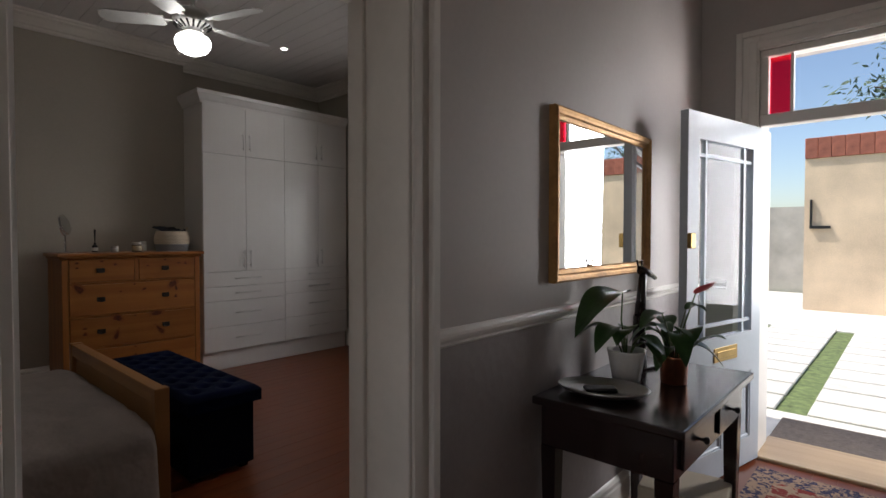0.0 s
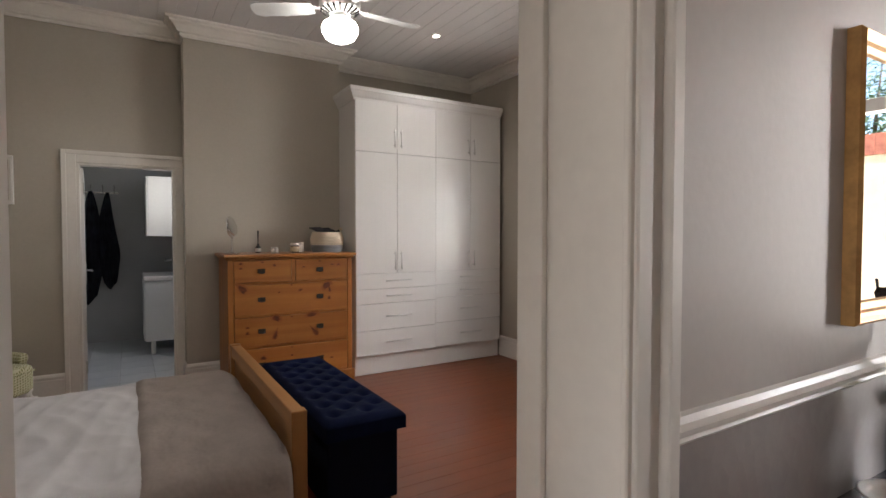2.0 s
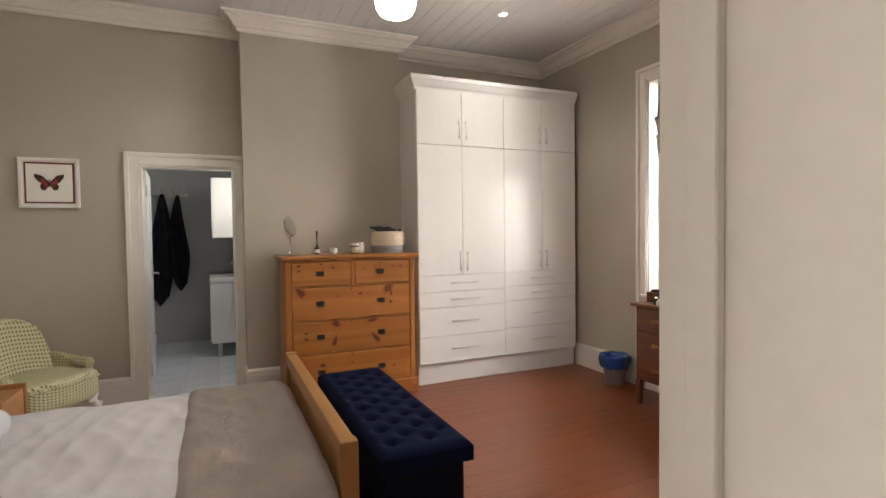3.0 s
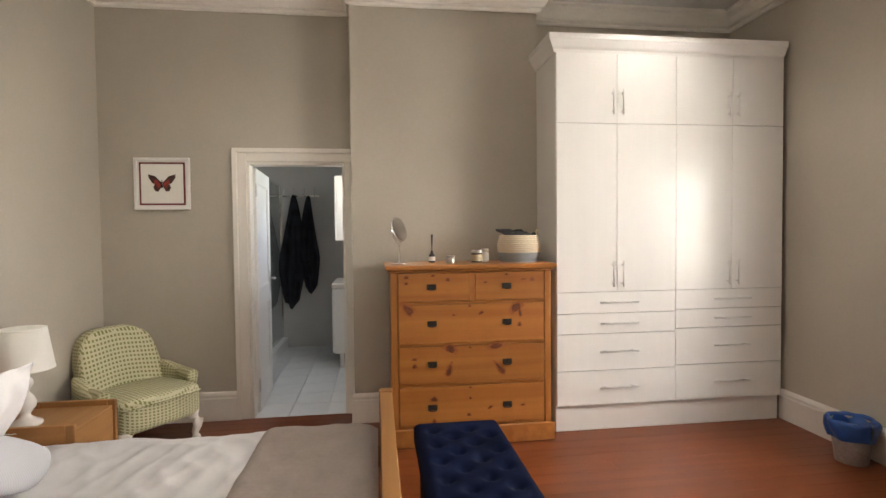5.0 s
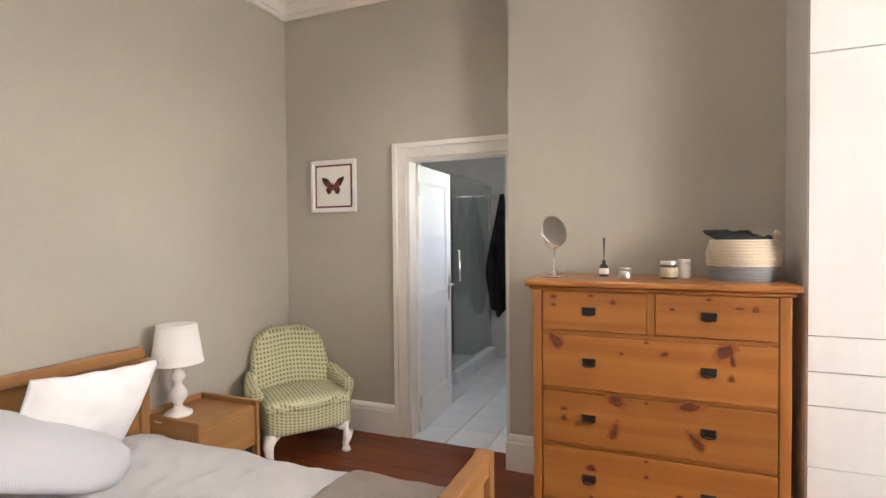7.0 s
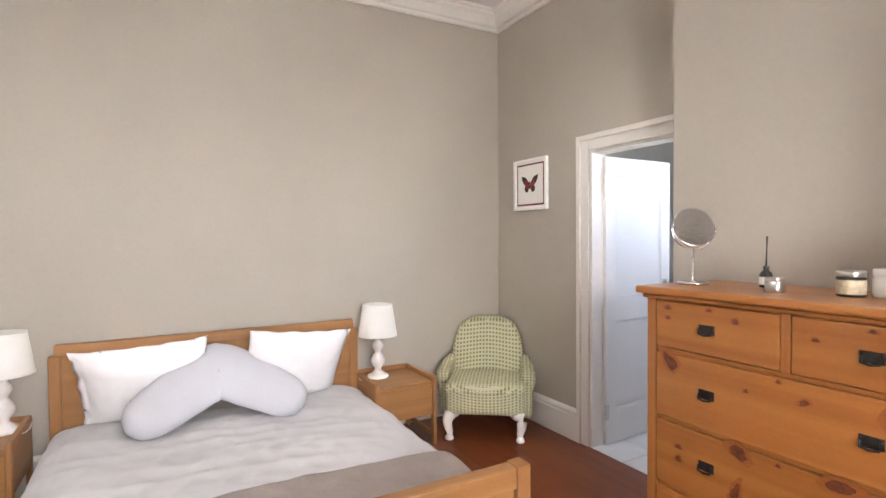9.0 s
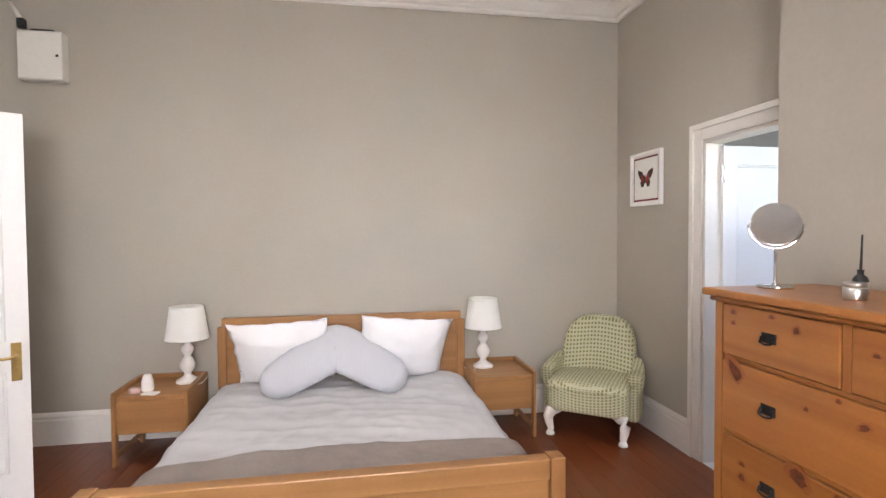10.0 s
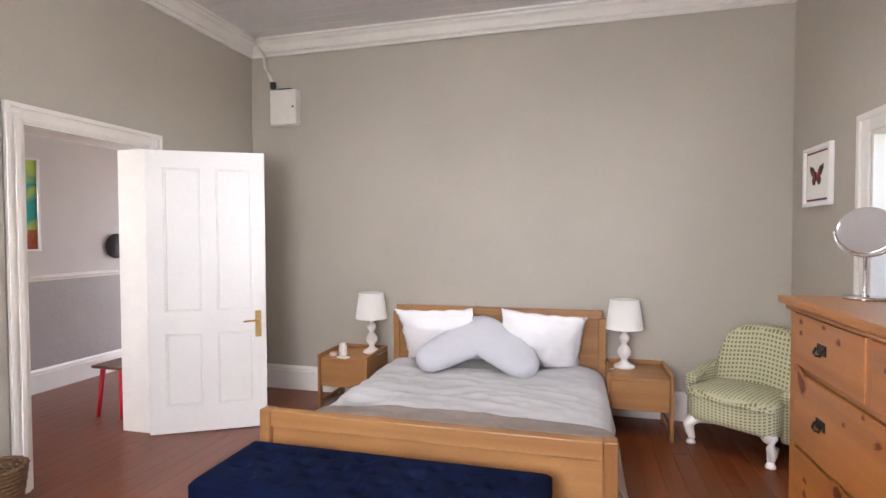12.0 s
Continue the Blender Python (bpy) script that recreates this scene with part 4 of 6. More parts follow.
# ---- framed butterfly ----
bf = thing("butterfly_picture", pose(XW + 0.002, -0.545, 1.65, 0, 0, 90), "white box frame with a mounted butterfly on cream card", "picture")
part("frame", boxes((-0.2, -0.03, 0, 0.2, 0, 0.022), (-0.2, -0.03, 0.373, 0.2, 0, 0.395), (-0.2, -0.03, 0.022, -0.178, 0, 0.373), (0.178, -0.03, 0.022, 0.2, 0, 0.373), bevel=0.003), M_DOOR, bf)
part("border", boxes((-0.178, -0.012, 0.022, 0.178, -0.004, 0.373)), M_PAPER, bf)
part("mount", boxes((-0.165, -0.015, 0.035, 0.165, -0.0125, 0.36)), M_MAROON, bf, "thin maroon mount line")
part("card", boxes((-0.152, -0.018, 0.048, 0.152, -0.0155, 0.347)), M_PAPER, bf)


def wing(bm, pts, y0, y1):
    lo = [bm.verts.new((x, y0, z)) for x, z in pts]
    hi = [bm.verts.new((x, y1, z)) for x, z in pts]
    bm.faces.new(lo)
    bm.faces.new(hi[::-1])
    for i in range(len(pts)):
        bm.faces.new((lo[i], hi[i], hi[(i + 1) % len(pts)], lo[(i + 1) % len(pts)]))


for s in (-1, 1):
    bm = bmesh.new()
    wing(bm, [(s * 0.004, 0.205), (s * 0.05, 0.255), (s * 0.098, 0.268), (s * 0.094, 0.24), (s * 0.066, 0.20), (s * 0.05, 0.195), (s * 0.063, 0.17), (s * 0.05, 0.14), (s * 0.028, 0.138), (s * 0.006, 0.175)], -0.0225, -0.0185)
    w_ = part("wing", bm, M_WING, bf, "dark brown butterfly wing")
    bm = bmesh.new()
    wing(bm, [(s * 0.008, 0.20), (s * 0.05, 0.232), (s * 0.055, 0.205), (s * 0.035, 0.165), (s * 0.012, 0.175)], -0.0245, -0.0226)
    part("wing_patch", bm, M_WINGR, w_, "orange red wing patch")
bm = bmesh.new()
tube(bm, [(0, -0.023, 0.165), (0, -0.025, 0.20), (0, -0.023, 0.225)], 0.005, 0.003)
part("insect_body", bm, M_BLACK, bf)


# ---- pine dresser ----
dr = thing("dresser", pose(-5.245, 1.71, 0, 0, 0, 90), "knotty honey pine chest of five drawers with iron pulls", "chest of drawers")
# local x runs along the wall to the south when negated; -y is the front
HWD, DPT = 0.555, 0.50
part("top", boxes((-HWD - 0.035, -0.035, 1.205, HWD + 0.035, DPT, 1.235), bevel=0.008, seg=2), wood("honey_pine_top", (0.385, 0.152, 0.036), (0.27, 0.092, 0.020), 0.35, coat=0.1, axis=0), dr)
part("moulding", boxes((-HWD - 0.015, -0.015, 1.185, HWD + 0.015, DPT, 1.204), bevel=0.006), M_PINE, dr)
for s in (-1, 1):
    x0, x1 = sorted((s * HWD, s * (HWD - 0.045)))
    part("side_panel", boxes((x0, 0.0, 0.0, x1, DPT, 1.184), bevel=0.003), M_PINEV, dr)
part("plinth", boxes((-HWD - 0.02, -0.022, 0, HWD + 0.02, -0.001, 0.125), bevel=0.006), M_PINE, dr)
part("carcass", boxes((-HWD + 0.046, 0.016, 0.02, HWD - 0.046, DPT - 0.01, 1.184)), M_PINE, dr)
M_PINEX = wood("honey_pine_drawer", (0.405, 0.160, 0.037), (0.29, 0.099, 0.021), 0.38, coat=0.1, axis=0)
for z in (0.125, 0.408, 0.685, 0.968):
    part("rail", boxes((-HWD + 0.046, 0.006, z + 0.002, HWD - 0.046, 0.0155, z + 0.018), bevel=0.002), M_PINEX, dr)
part("rail", boxes((-0.016, 0.0, 0.985, 0.016, 0.015, 1.184), bevel=0.002), M_PINEV, dr)


def pull(parent, x, z):
    bm = boxes((x - 0.032, -0.008, z - 0.016, x + 0.032, -0.003, z + 0.020), bevel=0.002)
    for s in (-1, 1):
        lathe(bm, [(0.006, 0), (0.006, 0.01), (0, 0.012)], x + s * 0.025, -0.004, z + 0.004, 8)
    pl = part("pull", bm, M_IRON, parent, "dark iron drop pull")
    bm = bmesh.new()
    tube(bm, [(x - 0.025, -0.012, z + 0.006), (x - 0.024, -0.02, z - 0.014), (x, -0.022, z - 0.018), (x + 0.024, -0.02, z - 0.014), (x + 0.025, -0.012, z + 0.006)], 0.0042, seg=7)
    part("bail", bm, M_IRON, pl)


def knot(parent, x, z, w, h, tilt):
    """A dark eye in the pine with the grain bending round it."""
    ct, st = math.cos(radians(tilt)), math.sin(radians(tilt))

    def ring(kx, kz, seed, n=18):
        pts = []
        for k in range(n):
            a_ = math.tau * k / n
            r = 1 + 0.35 * noise.noise(Vector((x * 9 + 1.6 * math.cos(a_), z * 9 + 1.6 * math.sin(a_), seed)))
            px, pz = w * kx * r * math.cos(a_), h * kz * r * math.sin(a_) * (1 + 0.45 * math.sin(a_))
            pts.append((x + px * ct - pz * st, z + px * st + pz * ct))
        return pts

    bm = bmesh.new()
    wing(bm, ring(1.9, 1.45, 3), -0.0043, -0.002)
    sw = part("grain_swirl", bm, M_SWIRL, parent, "red-brown grain round a knot")
    bm = bmesh.new()
    wing(bm, ring(1.1, 1.05, 1), -0.0047, -0.0040)
    sw.data.materials.append(M_KNOT)
    ob = mesh_of("knot", bm, M_KNOT)
    me = bmesh.new()
    me.from_mesh(sw.data)
    n0 = len(me.faces)
    me.from_mesh(ob)
    me.faces.ensure_lookup_table()
    for f in me.faces[n0:]:
        f.material_index = 1
    me.to_mesh(sw.data)
    me.free()
    bpy.data.meshes.remove(ob)
    sw.name = "knot"


hx = 0.26
rows = [(0.145, 0.405), (0.427, 0.682), (0.704, 0.965)]
hz = [0.263, 0.56, 0.836]
for (z0, z1), zh in zip(rows, hz):
    dw = part("drawer", boxes((-HWD + 0.05, -0.004, z0, HWD - 0.05, 0.014, z1), bevel=0.004, seg=2), M_PINEX, dr)
    for s in (-1, 1):
        pull(dw, s * hx - 0.02, zh)
    for x, z, w, h, tl in {0.263: [(-0.27, 0.315, 0.017, 0.014, 0), (-0.02, 0.315, 0.007, 0.007, 0), (-0.02, 0.39, 0.006, 0.006, 0), (0.12, 0.245, 0.012, 0.008, 30), (-0.03, 0.20, 0.009, 0.009, 0), (0.35, 0.25, 0.011, 0.006, 0), (-0.27, 0.165, 0.009, 0.011, 10)],
                           0.56: [(-0.16, 0.655, 0.03, 0.022, -25), (0.165, 0.665, 0.036, 0.018, 10), (-0.17, 0.50, 0.014, 0.036, -18), (0.20, 0.50, 0.014, 0.042, 38), (-0.40, 0.595, 0.012, 0.008, 0), (-0.40, 0.545, 0.012, 0.011, 0), (-0.02, 0.665, 0.007, 0.006, 0)],
                           0.836: [(-0.43, 0.925, 0.019, 0.04, 42), (0.31, 0.925, 0.034, 0.022, 35), (0.335, 0.885, 0.008, 0.022, 10), (0.33, 0.81, 0.010, 0.012, 0), (-0.13, 0.89, 0.007, 0.006, 0), (0.06, 0.90, 0.014, 0.009, 20), (-0.02, 0.95, 0.007, 0.006, 0)]}[zh]:
        knot(dw, x, z, w, h, tl)
for s in (-1, 1):
    x0, x1 = sorted((s * 0.019, s * (HWD - 0.05)))
    dw = part("drawer", boxes((x0, -0.004, 0.990, x1, 0.014, 1.179), bevel=0.004, seg=2), M_PINEX, dr)
    pull(dw, s * hx - 0.02, 1.085)
    for x, z, w, h in ([(-0.45, 1.15, 0.011, 0.008), (-0.45, 1.11, 0.009, 0.007), (-0.27, 1.16, 0.010, 0.006), (-0.17, 1.13, 0.011, 0.010)] if s < 0 else [(0.24, 1.16, 0.010, 0.006), (0.42, 1.12, 0.012, 0.012), (0.36, 1.125, 0.016, 0.005), (0.09, 1.11, 0.009, 0.006)]):
        knot(dw, x, z, w, h, 0)

# things on the dresser
TOP = 1.235
vm = thing("vanity_mirror", pose(-5.45, 1.225, TOP, 0, 0, 146), "round chrome swivel mirror on a slim stem", "mirror")
bm = bmesh.new()
lathe(bm, [(0.062, 0), (0.064, 0.004), (0.062, 0.011), (0.0, 0.011)], seg=28)
part("foot", bm, M_CHROME, vm)
bm = bmesh.new()
lathe(bm, [(0.014, 0.0115), (0.012, 0.015), (0.006, 0.022), (0.006, 0.155)], seg=20)
part("stem", bm, M_CHROME, vm)
bm = bmesh.new()
tube(bm, [(0.092 * math.cos(radians(a_)), 0, 0.245 + 0.092 * math.sin(radians(a_))) for a_ in range(180, 361, 12)], 0.0045, seg=7)
part("yoke", bm, M_CHROME, vm)
bm = bmesh.new()
lathe(bm, [(0.080, -0.005), (0.086, -0.006), (0.088, 0), (0.086, 0.006), (0.080, 0.005)], seg=36)
rim_ = part("rim", bm, M_CHROME, vm)
rim_.matrix_local = pose(0, 0, 0.245, 74, 0, 0)
for zz in (-0.004, 0.0015):
    bm = bmesh.new()
    lathe(bm, [(0.0805, zz), (0.0805, zz + 0.0025)], seg=36)
    part("mirror_glass", bm, M_MIRROR, rim_, "magnifying mirror glass")

bt = thing("reed_diffuser", pose(-5.56, 1.47, TOP), "dark glass scent bottle with black reeds", "diffuser")
bm = bmesh.new()
lathe(bm, [(0.022, 0), (0.024, 0.004), (0.024, 0.05), (0.018, 0.062), (0.010, 0.068), (0.010, 0.08), (0.012, 0.085), (0.0, 0.086)], seg=18)
part("bottle", bm, M_BLACK, bt)
bm = bmesh.new()
lathe(bm, [(0.0243, 0.012), (0.0246, 0.013), (0.0246, 0.042), (0.0243, 0.043)], seg=18)
part("label", bm, M_PAPER, bt, "cream paper label")
for k in range(4):
    bm = bmesh.new()
    tube(bm, [(0.002 * k - 0.003, 0, 0.08), (0.004 * k - 0.010, 0.003 * k - 0.004, 0.205)], 0.0025, seg=6)
    part("reed", bm, M_BLACK, bt)


def jar(name, x, y, r, h, body, capm, label, paper=None):
    j = thing(name, pose(x, y, TOP), label, "jar", "jars on the dresser")
    bm = bmesh.new()
    lathe(bm, [(r * 0.94, 0), (r, 0.004), (r, h * 0.72), (r * 0.9, h * 0.76)], seg=22)
    b_ = part("jar", bm, body, j)
    bm = bmesh.new()
    lathe(bm, [(r * 0.96, h * 0.765), (r * 0.98, h * 0.78), (r * 0.98, h * 0.97), (r * 0.94, h), (0, h)], seg=22)
    part("lid", bm, capm, b_)
    if paper:
        bm = bmesh.new()
        lathe(bm, [(r * 1.003, h * 0.10), (r * 1.012, h * 0.11), (r * 1.012, h * 0.64), (r * 1.003, h * 0.65)], seg=22)
        part("label", bm, paper, b_, "pale paper label")


jar("tin", -5.41, 1.585, 0.033, 0.055, M_STEEL, M_STEEL, "small silver candle tin on the dresser")
jar("jar", -5.49, 1.79, 0.042, 0.088, M_BLACK, M_STEEL, "dark jar with a cream label and silver lid on the dresser", mat("cream_label", (0.55, 0.46, 0.30), 0.5, vary=0.1, scale=60))
jar("jar", -5.55, 1.86, 0.032, 0.095, M_CERAM, M_CERAM, "white lidded jar on the dresser", M_PAPER)

bk = thing("rope_basket", pose(-5.52, 2.115, TOP, 0, 0, 180), "cream and grey coiled rope basket with dark cloth", "basket")
for i in range(14):
    z0 = 0.006 + i * 0.0138
    r = 0.135 + 0.018 * math.sin(min(1, i / 8) * 1.6) - 0.004 * max(0, i - 9)
    bm = bmesh.new()
    tube(bm, [(r * math.cos(math.tau * k / 36), r * math.sin(math.tau * k / 36), z0) for k in range(37)], 0.0085, seg=7)
    part("coil", bm, M_GREYR if i < 5 else M_WICK, bk)
bm = bmesh.new()
lathe(bm, [(0.0, 0.003), (0.13, 0.003), (0.13, 0.01), (0.0, 0.01)], seg=30)
part("basket_base", bm, M_GREYR, bk)
bm = bmesh.new()
sheet(bm, 30, 24, lambda u, v: (0.125 * v * math.cos(math.tau * u), 0.125 * v * math.sin(math.tau * u) + (-0.05 * max(0, math.cos(math.tau * u - 4.4)) ** 3 * v), 0.190 + 0.045 * (1 - v) + 0.03 * noise.noise(Vector((3 * v * math.cos(math.tau * u), 3 * v * math.sin(math.tau * u), 7))) + 0.05 * v * max(0, math.cos(math.tau * u - 4.4)) ** 3 - 0.03 * max(0, v - 0.85)))
bmesh.ops.remove_doubles(bm, verts=bm.verts, dist=0.0005)
solid("dark_scarf", bm, M_DARKCL, "crumpled charcoal cloth filling the rope basket", "cloth", pose(-5.52, 2.115, TOP))
bm = bmesh.new()
tube(bm, [(0.0, 0.11, 0.14), (0.01, 0.135, 0.21)], 0.006, 0.006)
tube(bm, [(0.01, 0.135, 0.21), (0.012, 0.143, 0.235)], 0.015, 0.012)
solid("brush", bm, M_WICK, "small wooden brush standing in the rope basket", "brush", pose(-5.52, 2.115, TOP))


# ---- wardrobe ----
WX, WY0, WY1 = -5.32, 2.335, 4.10
wd = thing("wardrobe", pose(WX, WY0, 0, 0, 0, 90), "tall white fitted wardrobe with bar handles and crown moulding", "wardrobe")
WL, WD_ = WY1 - WY0, 0.60
part("carcass", boxes((0, 0.022, 0.19, WL, WD_, 2.73), bevel=0.002), M_WARD, wd)
part("plinth", boxes((0.0, 0.034, 0, WL, WD_ - 0.02, 0.188), bevel=0.003), M_WARD, wd)
bm = bmesh.new()
cp = [(0.0, 2.71), (0.016, 2.712), (0.02, 2.735), (0.032, 2.75), (0.055, 2.79), (0.062, 2.80), (0.062, 2.835), (0.0, 2.835)]
ring_pts = [(0, WD_), (0, 0.02), (WL, 0.02), (WL, WD_)]
rows_ = []
for i, (x, yv) in enumerate(ring_pts):
    o = [(-1, 0), (-1, -1), (0.0, -1), (0.0, 0)][i]
    rows_.append([bm.verts.new((x + d * o[0], yv + d * o[1], z)) for d, z in cp])
for p, q in zip(rows_, rows_[1:]):
    for j in range(len(cp) - 1):
        bm.faces.new((p[j], q[j], q[j + 1], p[j + 1]))
for r_ in (rows_[0], rows_[-1]):
    bm.faces.new(r_)
box(bm, 0, 0.022, 2.731, WL, WD_, 2.83)
part("crown_moulding", bm, M_WARD, wd)


def bar_handle(parent, x0, z0, x1, z1):
    bm = bmesh.new()
    tube(bm, [(x0, -0.030, z0), (x1, -0.030, z1)], 0.006, seg=10)
    for f in (0.14, 0.86):
        x, z = x0 + (x1 - x0) * f, z0 + (z1 - z0) * f
        tube(bm, [(x, 0.0, z), (x, -0.030, z)], 0.005, seg=8)
    part("handle", bm, M_STEEL, parent, "brushed steel bar handle")


def front(name, x0, x1, z0, z1):
    return part(name, boxes((x0 + 0.0018, 0.0, z0 + 0.0022, x1 - 0.0018, 0.0205, z1 - 0.0022), bevel=0.001), M_WARD, wd)


xm, q1, q3 = 0.907, 0.452, 1.352
for x0, x1, hx_ in ((0.0, q1, q1 - 0.037), (q1, xm, q1 + 0.037), (xm, q3, q3 - 0.037), (q3, WL, q3 + 0.037)):
    d_ = front("door", x0, x1, 2.22, 2.715)
    bar_handle(d_, hx_, 2.28, hx_, 2.46)
    d_ = front("door", x0, x1, 1.015, 2.22)
    bar_handle(d_, hx_, 1.05, hx_, 1.235)
for x0, x1, z0, z1 in ((0.0, xm, 0.86, 1.015), (0.0, xm, 0.712, 0.86), (0.0, xm, 0.445, 0.712), (0.0, xm, 0.193, 0.445), (xm, WL, 0.87, 1.015), (xm, WL, 0.73, 0.87), (xm, WL, 0.458, 0.73), (xm, WL, 0.193, 0.458)):
    d_ = front("drawer", x0, x1, z0, z1)
    c_ = 0.46 if x0 == 0 else 1.345
    zc = z0 + (z1 - z0) * 0.52
    bar_handle(d_, c_ - 0.145, zc, c_ + 0.145, zc)


# ---- bin, dressing table ----
wb = thing("waste_bin", pose(-4.62, 3.99, 0), "small grey bin lined with a bright blue bag", "waste bin")
bm = bmesh.new()
lathe(bm, [(0.085, 0), (0.088, 0.004), (0.115, 0.25), (0.112, 0.25), (0.084, 0.01), (0.0, 0.01)], seg=28)
part("bin_body", bm, M_BIN, wb)
bm = bmesh.new()
sheet(bm, 40, 8, lambda u, v: ((0.122 + 0.018 * math.sin(v * 3.1) + 0.008 * math.sin(u * 40 + v * 5)) * math.cos(math.tau * u) * (1 - 0.25 * max(0, v - 0.7) / 0.3),
                               (0.122 + 0.018 * math.sin(v * 3.1) + 0.008 * math.sin(u * 40 + v * 5)) * math.sin(math.tau * u) * (1 - 0.25 * max(0, v - 0.7) / 0.3),
                               0.155 + 0.125 * min(1, v * 1.25) + 0.008 * noise.noise(Vector((u * 12, v * 3, 1))) - 0.07 * max(0, v - 0.8) * 5))
part("bag", bm, M_BLUEBAG, wb, "crinkled blue plastic liner")

dt = thing("dressing_table", pose(-3.62, 3.755, 0), "brown mahogany dressing chest with a swing mirror", "dressing table")
hwd = 0.51
part("top", boxes((-hwd - 0.03, -0.03, 0.80, hwd + 0.03, 0.37, 0.825), bevel=0.006, seg=2), M_MAHOG, dt)
part("body", boxes((-hwd, 0.012, 0.20, hwd, 0.36, 0.799), bevel=0.003), M_MAHOG, dt)
for i, (z0, z1) in enumerate(((0.215, 0.405), (0.412, 0.60), (0.607, 0.79))):
    dw = part("drawer", boxes((-hwd + 0.02, 0.0, z0, hwd - 0.02, 0.0115, z1), bevel=0.003), M_MAHOG, dt)
    for s in (-1, 1):
        bm = boxes((s * 0.30 - 0.035, -0.004, (z0 + z1) / 2 - 0.012, s * 0.30 + 0.035, 0.0, (z0 + z1) / 2 + 0.012), bevel=0.002)
        tube(bm, [(s * 0.30 - 0.028, -0.005, (z0 + z1) / 2), (s * 0.30, -0.018, (z0 + z1) / 2 - 0.014), (s * 0.30 + 0.028, -0.005, (z0 + z1) / 2)], 0.004, seg=6)
        part("pull", bm, M_BRASS, dw, "brass drop pull")
for sx in (-1, 1):
    for yv in (0.0, 0.32):
        x0, x1 = sorted((sx * hwd, sx * (hwd - 0.045)))
        part("leg", boxes((x0, yv + 0.002, 0, x1, yv + 0.04, 0.199), bevel=0.006), M_MAHOG, dt)
part("shelf", boxes((-0.34, 0.22, 0.90, 0.34, 0.35, 0.92), bevel=0.004), M_MAHOG, dt)
for s in (-1, 1):
    part("shelf_end", boxes((s * 0.30 - 0.035, 0.225, 0.826, s * 0.30 + 0.035, 0.345, 0.899)), M_MAHOG, dt)
    bm = bmesh.new()
    x0, x1 = s * 0.31, s * 0.27
    vs = [bm.verts.new(c) for c in ((x0 - 0.06, 0.27, 0.921), (x0 + 0.06, 0.27, 0.921), (x0 + 0.015, 0.27, 1.36), (x0 - 0.015, 0.27, 1.36), (x0 - 0.06, 0.295, 0.921), (x0 + 0.06, 0.295, 0.921), (x0 + 0.015, 0.295, 1.36), (x0 - 0.015, 0.295, 1.36))]
    for q in ((0, 1, 2, 3), (7, 6, 5, 4), (0, 4, 5, 1), (1, 5, 6, 2), (2, 6, 7, 3), (3, 7, 4, 0)):
        bm.faces.new([vs[i] for i in q])
    part("mirror_post", bm, M_MAHOG, dt)
mf = part("mirror_frame", boxes((-0.245, -0.012, -0.24, 0.245, 0.012, -0.20), (-0.25, -0.014, 0.20, 0.25, 0.014, 0.245), (-0.245, -0.012, -0.2, -0.205, 0.012, 0.2), (0.205, -0.012, -0.2, 0.245, 0.012, 0.2), bevel=0.004), M_MAHOG, dt)
mf.matrix_local = pose(0.0, 0.265, 1.24, -6, 0, 0)
part("mirror_glass", boxes((-0.207, -0.006, -0.202, 0.207, 0.004, 0.202)), M_MIRROR, mf, "old mirror glass")

bm = boxes((-0.11, -0.06, 0, 0.11, 0.06, 0.085), bevel=0.006)
solid("trinket_box", bm, M_MAHOG, "brown wooden trinket box on the dressing table", "box", pose(-4.01, 3.93, 0.825, 0, 0, 6))
bm = boxes((-0.07, -0.03, 0, 0.07, 0.03, 0.02), bevel=0.007)
solid("sunglasses_case", bm, M_BLACK, "black spectacles lying on the trinket box", "spectacles", pose(-4.02, 3.92, 0.910, 0, 0, 20))
rnd = random.Random(11)
for k, (x, yv, r, h, m_, lb) in enumerate(((-3.86, 3.83, 0.022, 0.09, M_AMBER, "amber scent bottle on the dressing table"), (-3.80, 3.86, 0.02, 0.12, M_PAPER, "white lotion bottle on the dressing table"), (-3.74, 3.82, 0.024, 0.085, M_AMBER, "amber scent bottle on the dressing table"),
                                           (-3.90, 3.78, 0.026, 0.05, M_CERAM, "small white cream pot on the dressing table"), (-3.67, 3.84, 0.02, 0.10, M_PAPER, "white lotion bottle on the dressing table"), (-3.58, 3.80, 0.022, 0.11, M_AMBER, "amber scent bottle on the dressing table"),
                                           (-3.95, 3.80, 0.022, 0.06, M_BLACK, "dark cosmetic pot on the dressing table"), (-3.48, 3.86, 0.024, 0.14, M_BLACK, "dark bottle with yellow cap on the dressing table"))):
    b_ = thing("bottle", pose(x, yv, 0.825), lb, "bottle", "toiletries on the dressing table")
    bm = bmesh.new()
    lathe(bm, [(r * 0.9, 0), (r, 0.004), (r, h * 0.62), (r * 0.8, h * 0.72), (r * 0.45, h * 0.76), (r * 0.45, h * 0.80)], seg=16)
    part("bottle", bm, m_, b_)
    bm = bmesh.new()
    lathe(bm, [(r * 0.55, h * 0.80), (r * 0.55, h), (0, h)], seg=14)
    part("cap", bm, M_BRASS if m_ is M_AMBER else M_PAPER, b_)
bp_ = thing("brush_pot", pose(-3.87, 4.02, 0.920), "glass pot of make-up brushes on the table shelf", "pot")
bm = bmesh.new()
lathe(bm, [(0.03, 0), (0.036, 0.09), (0.033, 0.09), (0.028, 0.006), (0, 0.006)], seg=16)
part("pot", bm, M_CERAM, bp_)
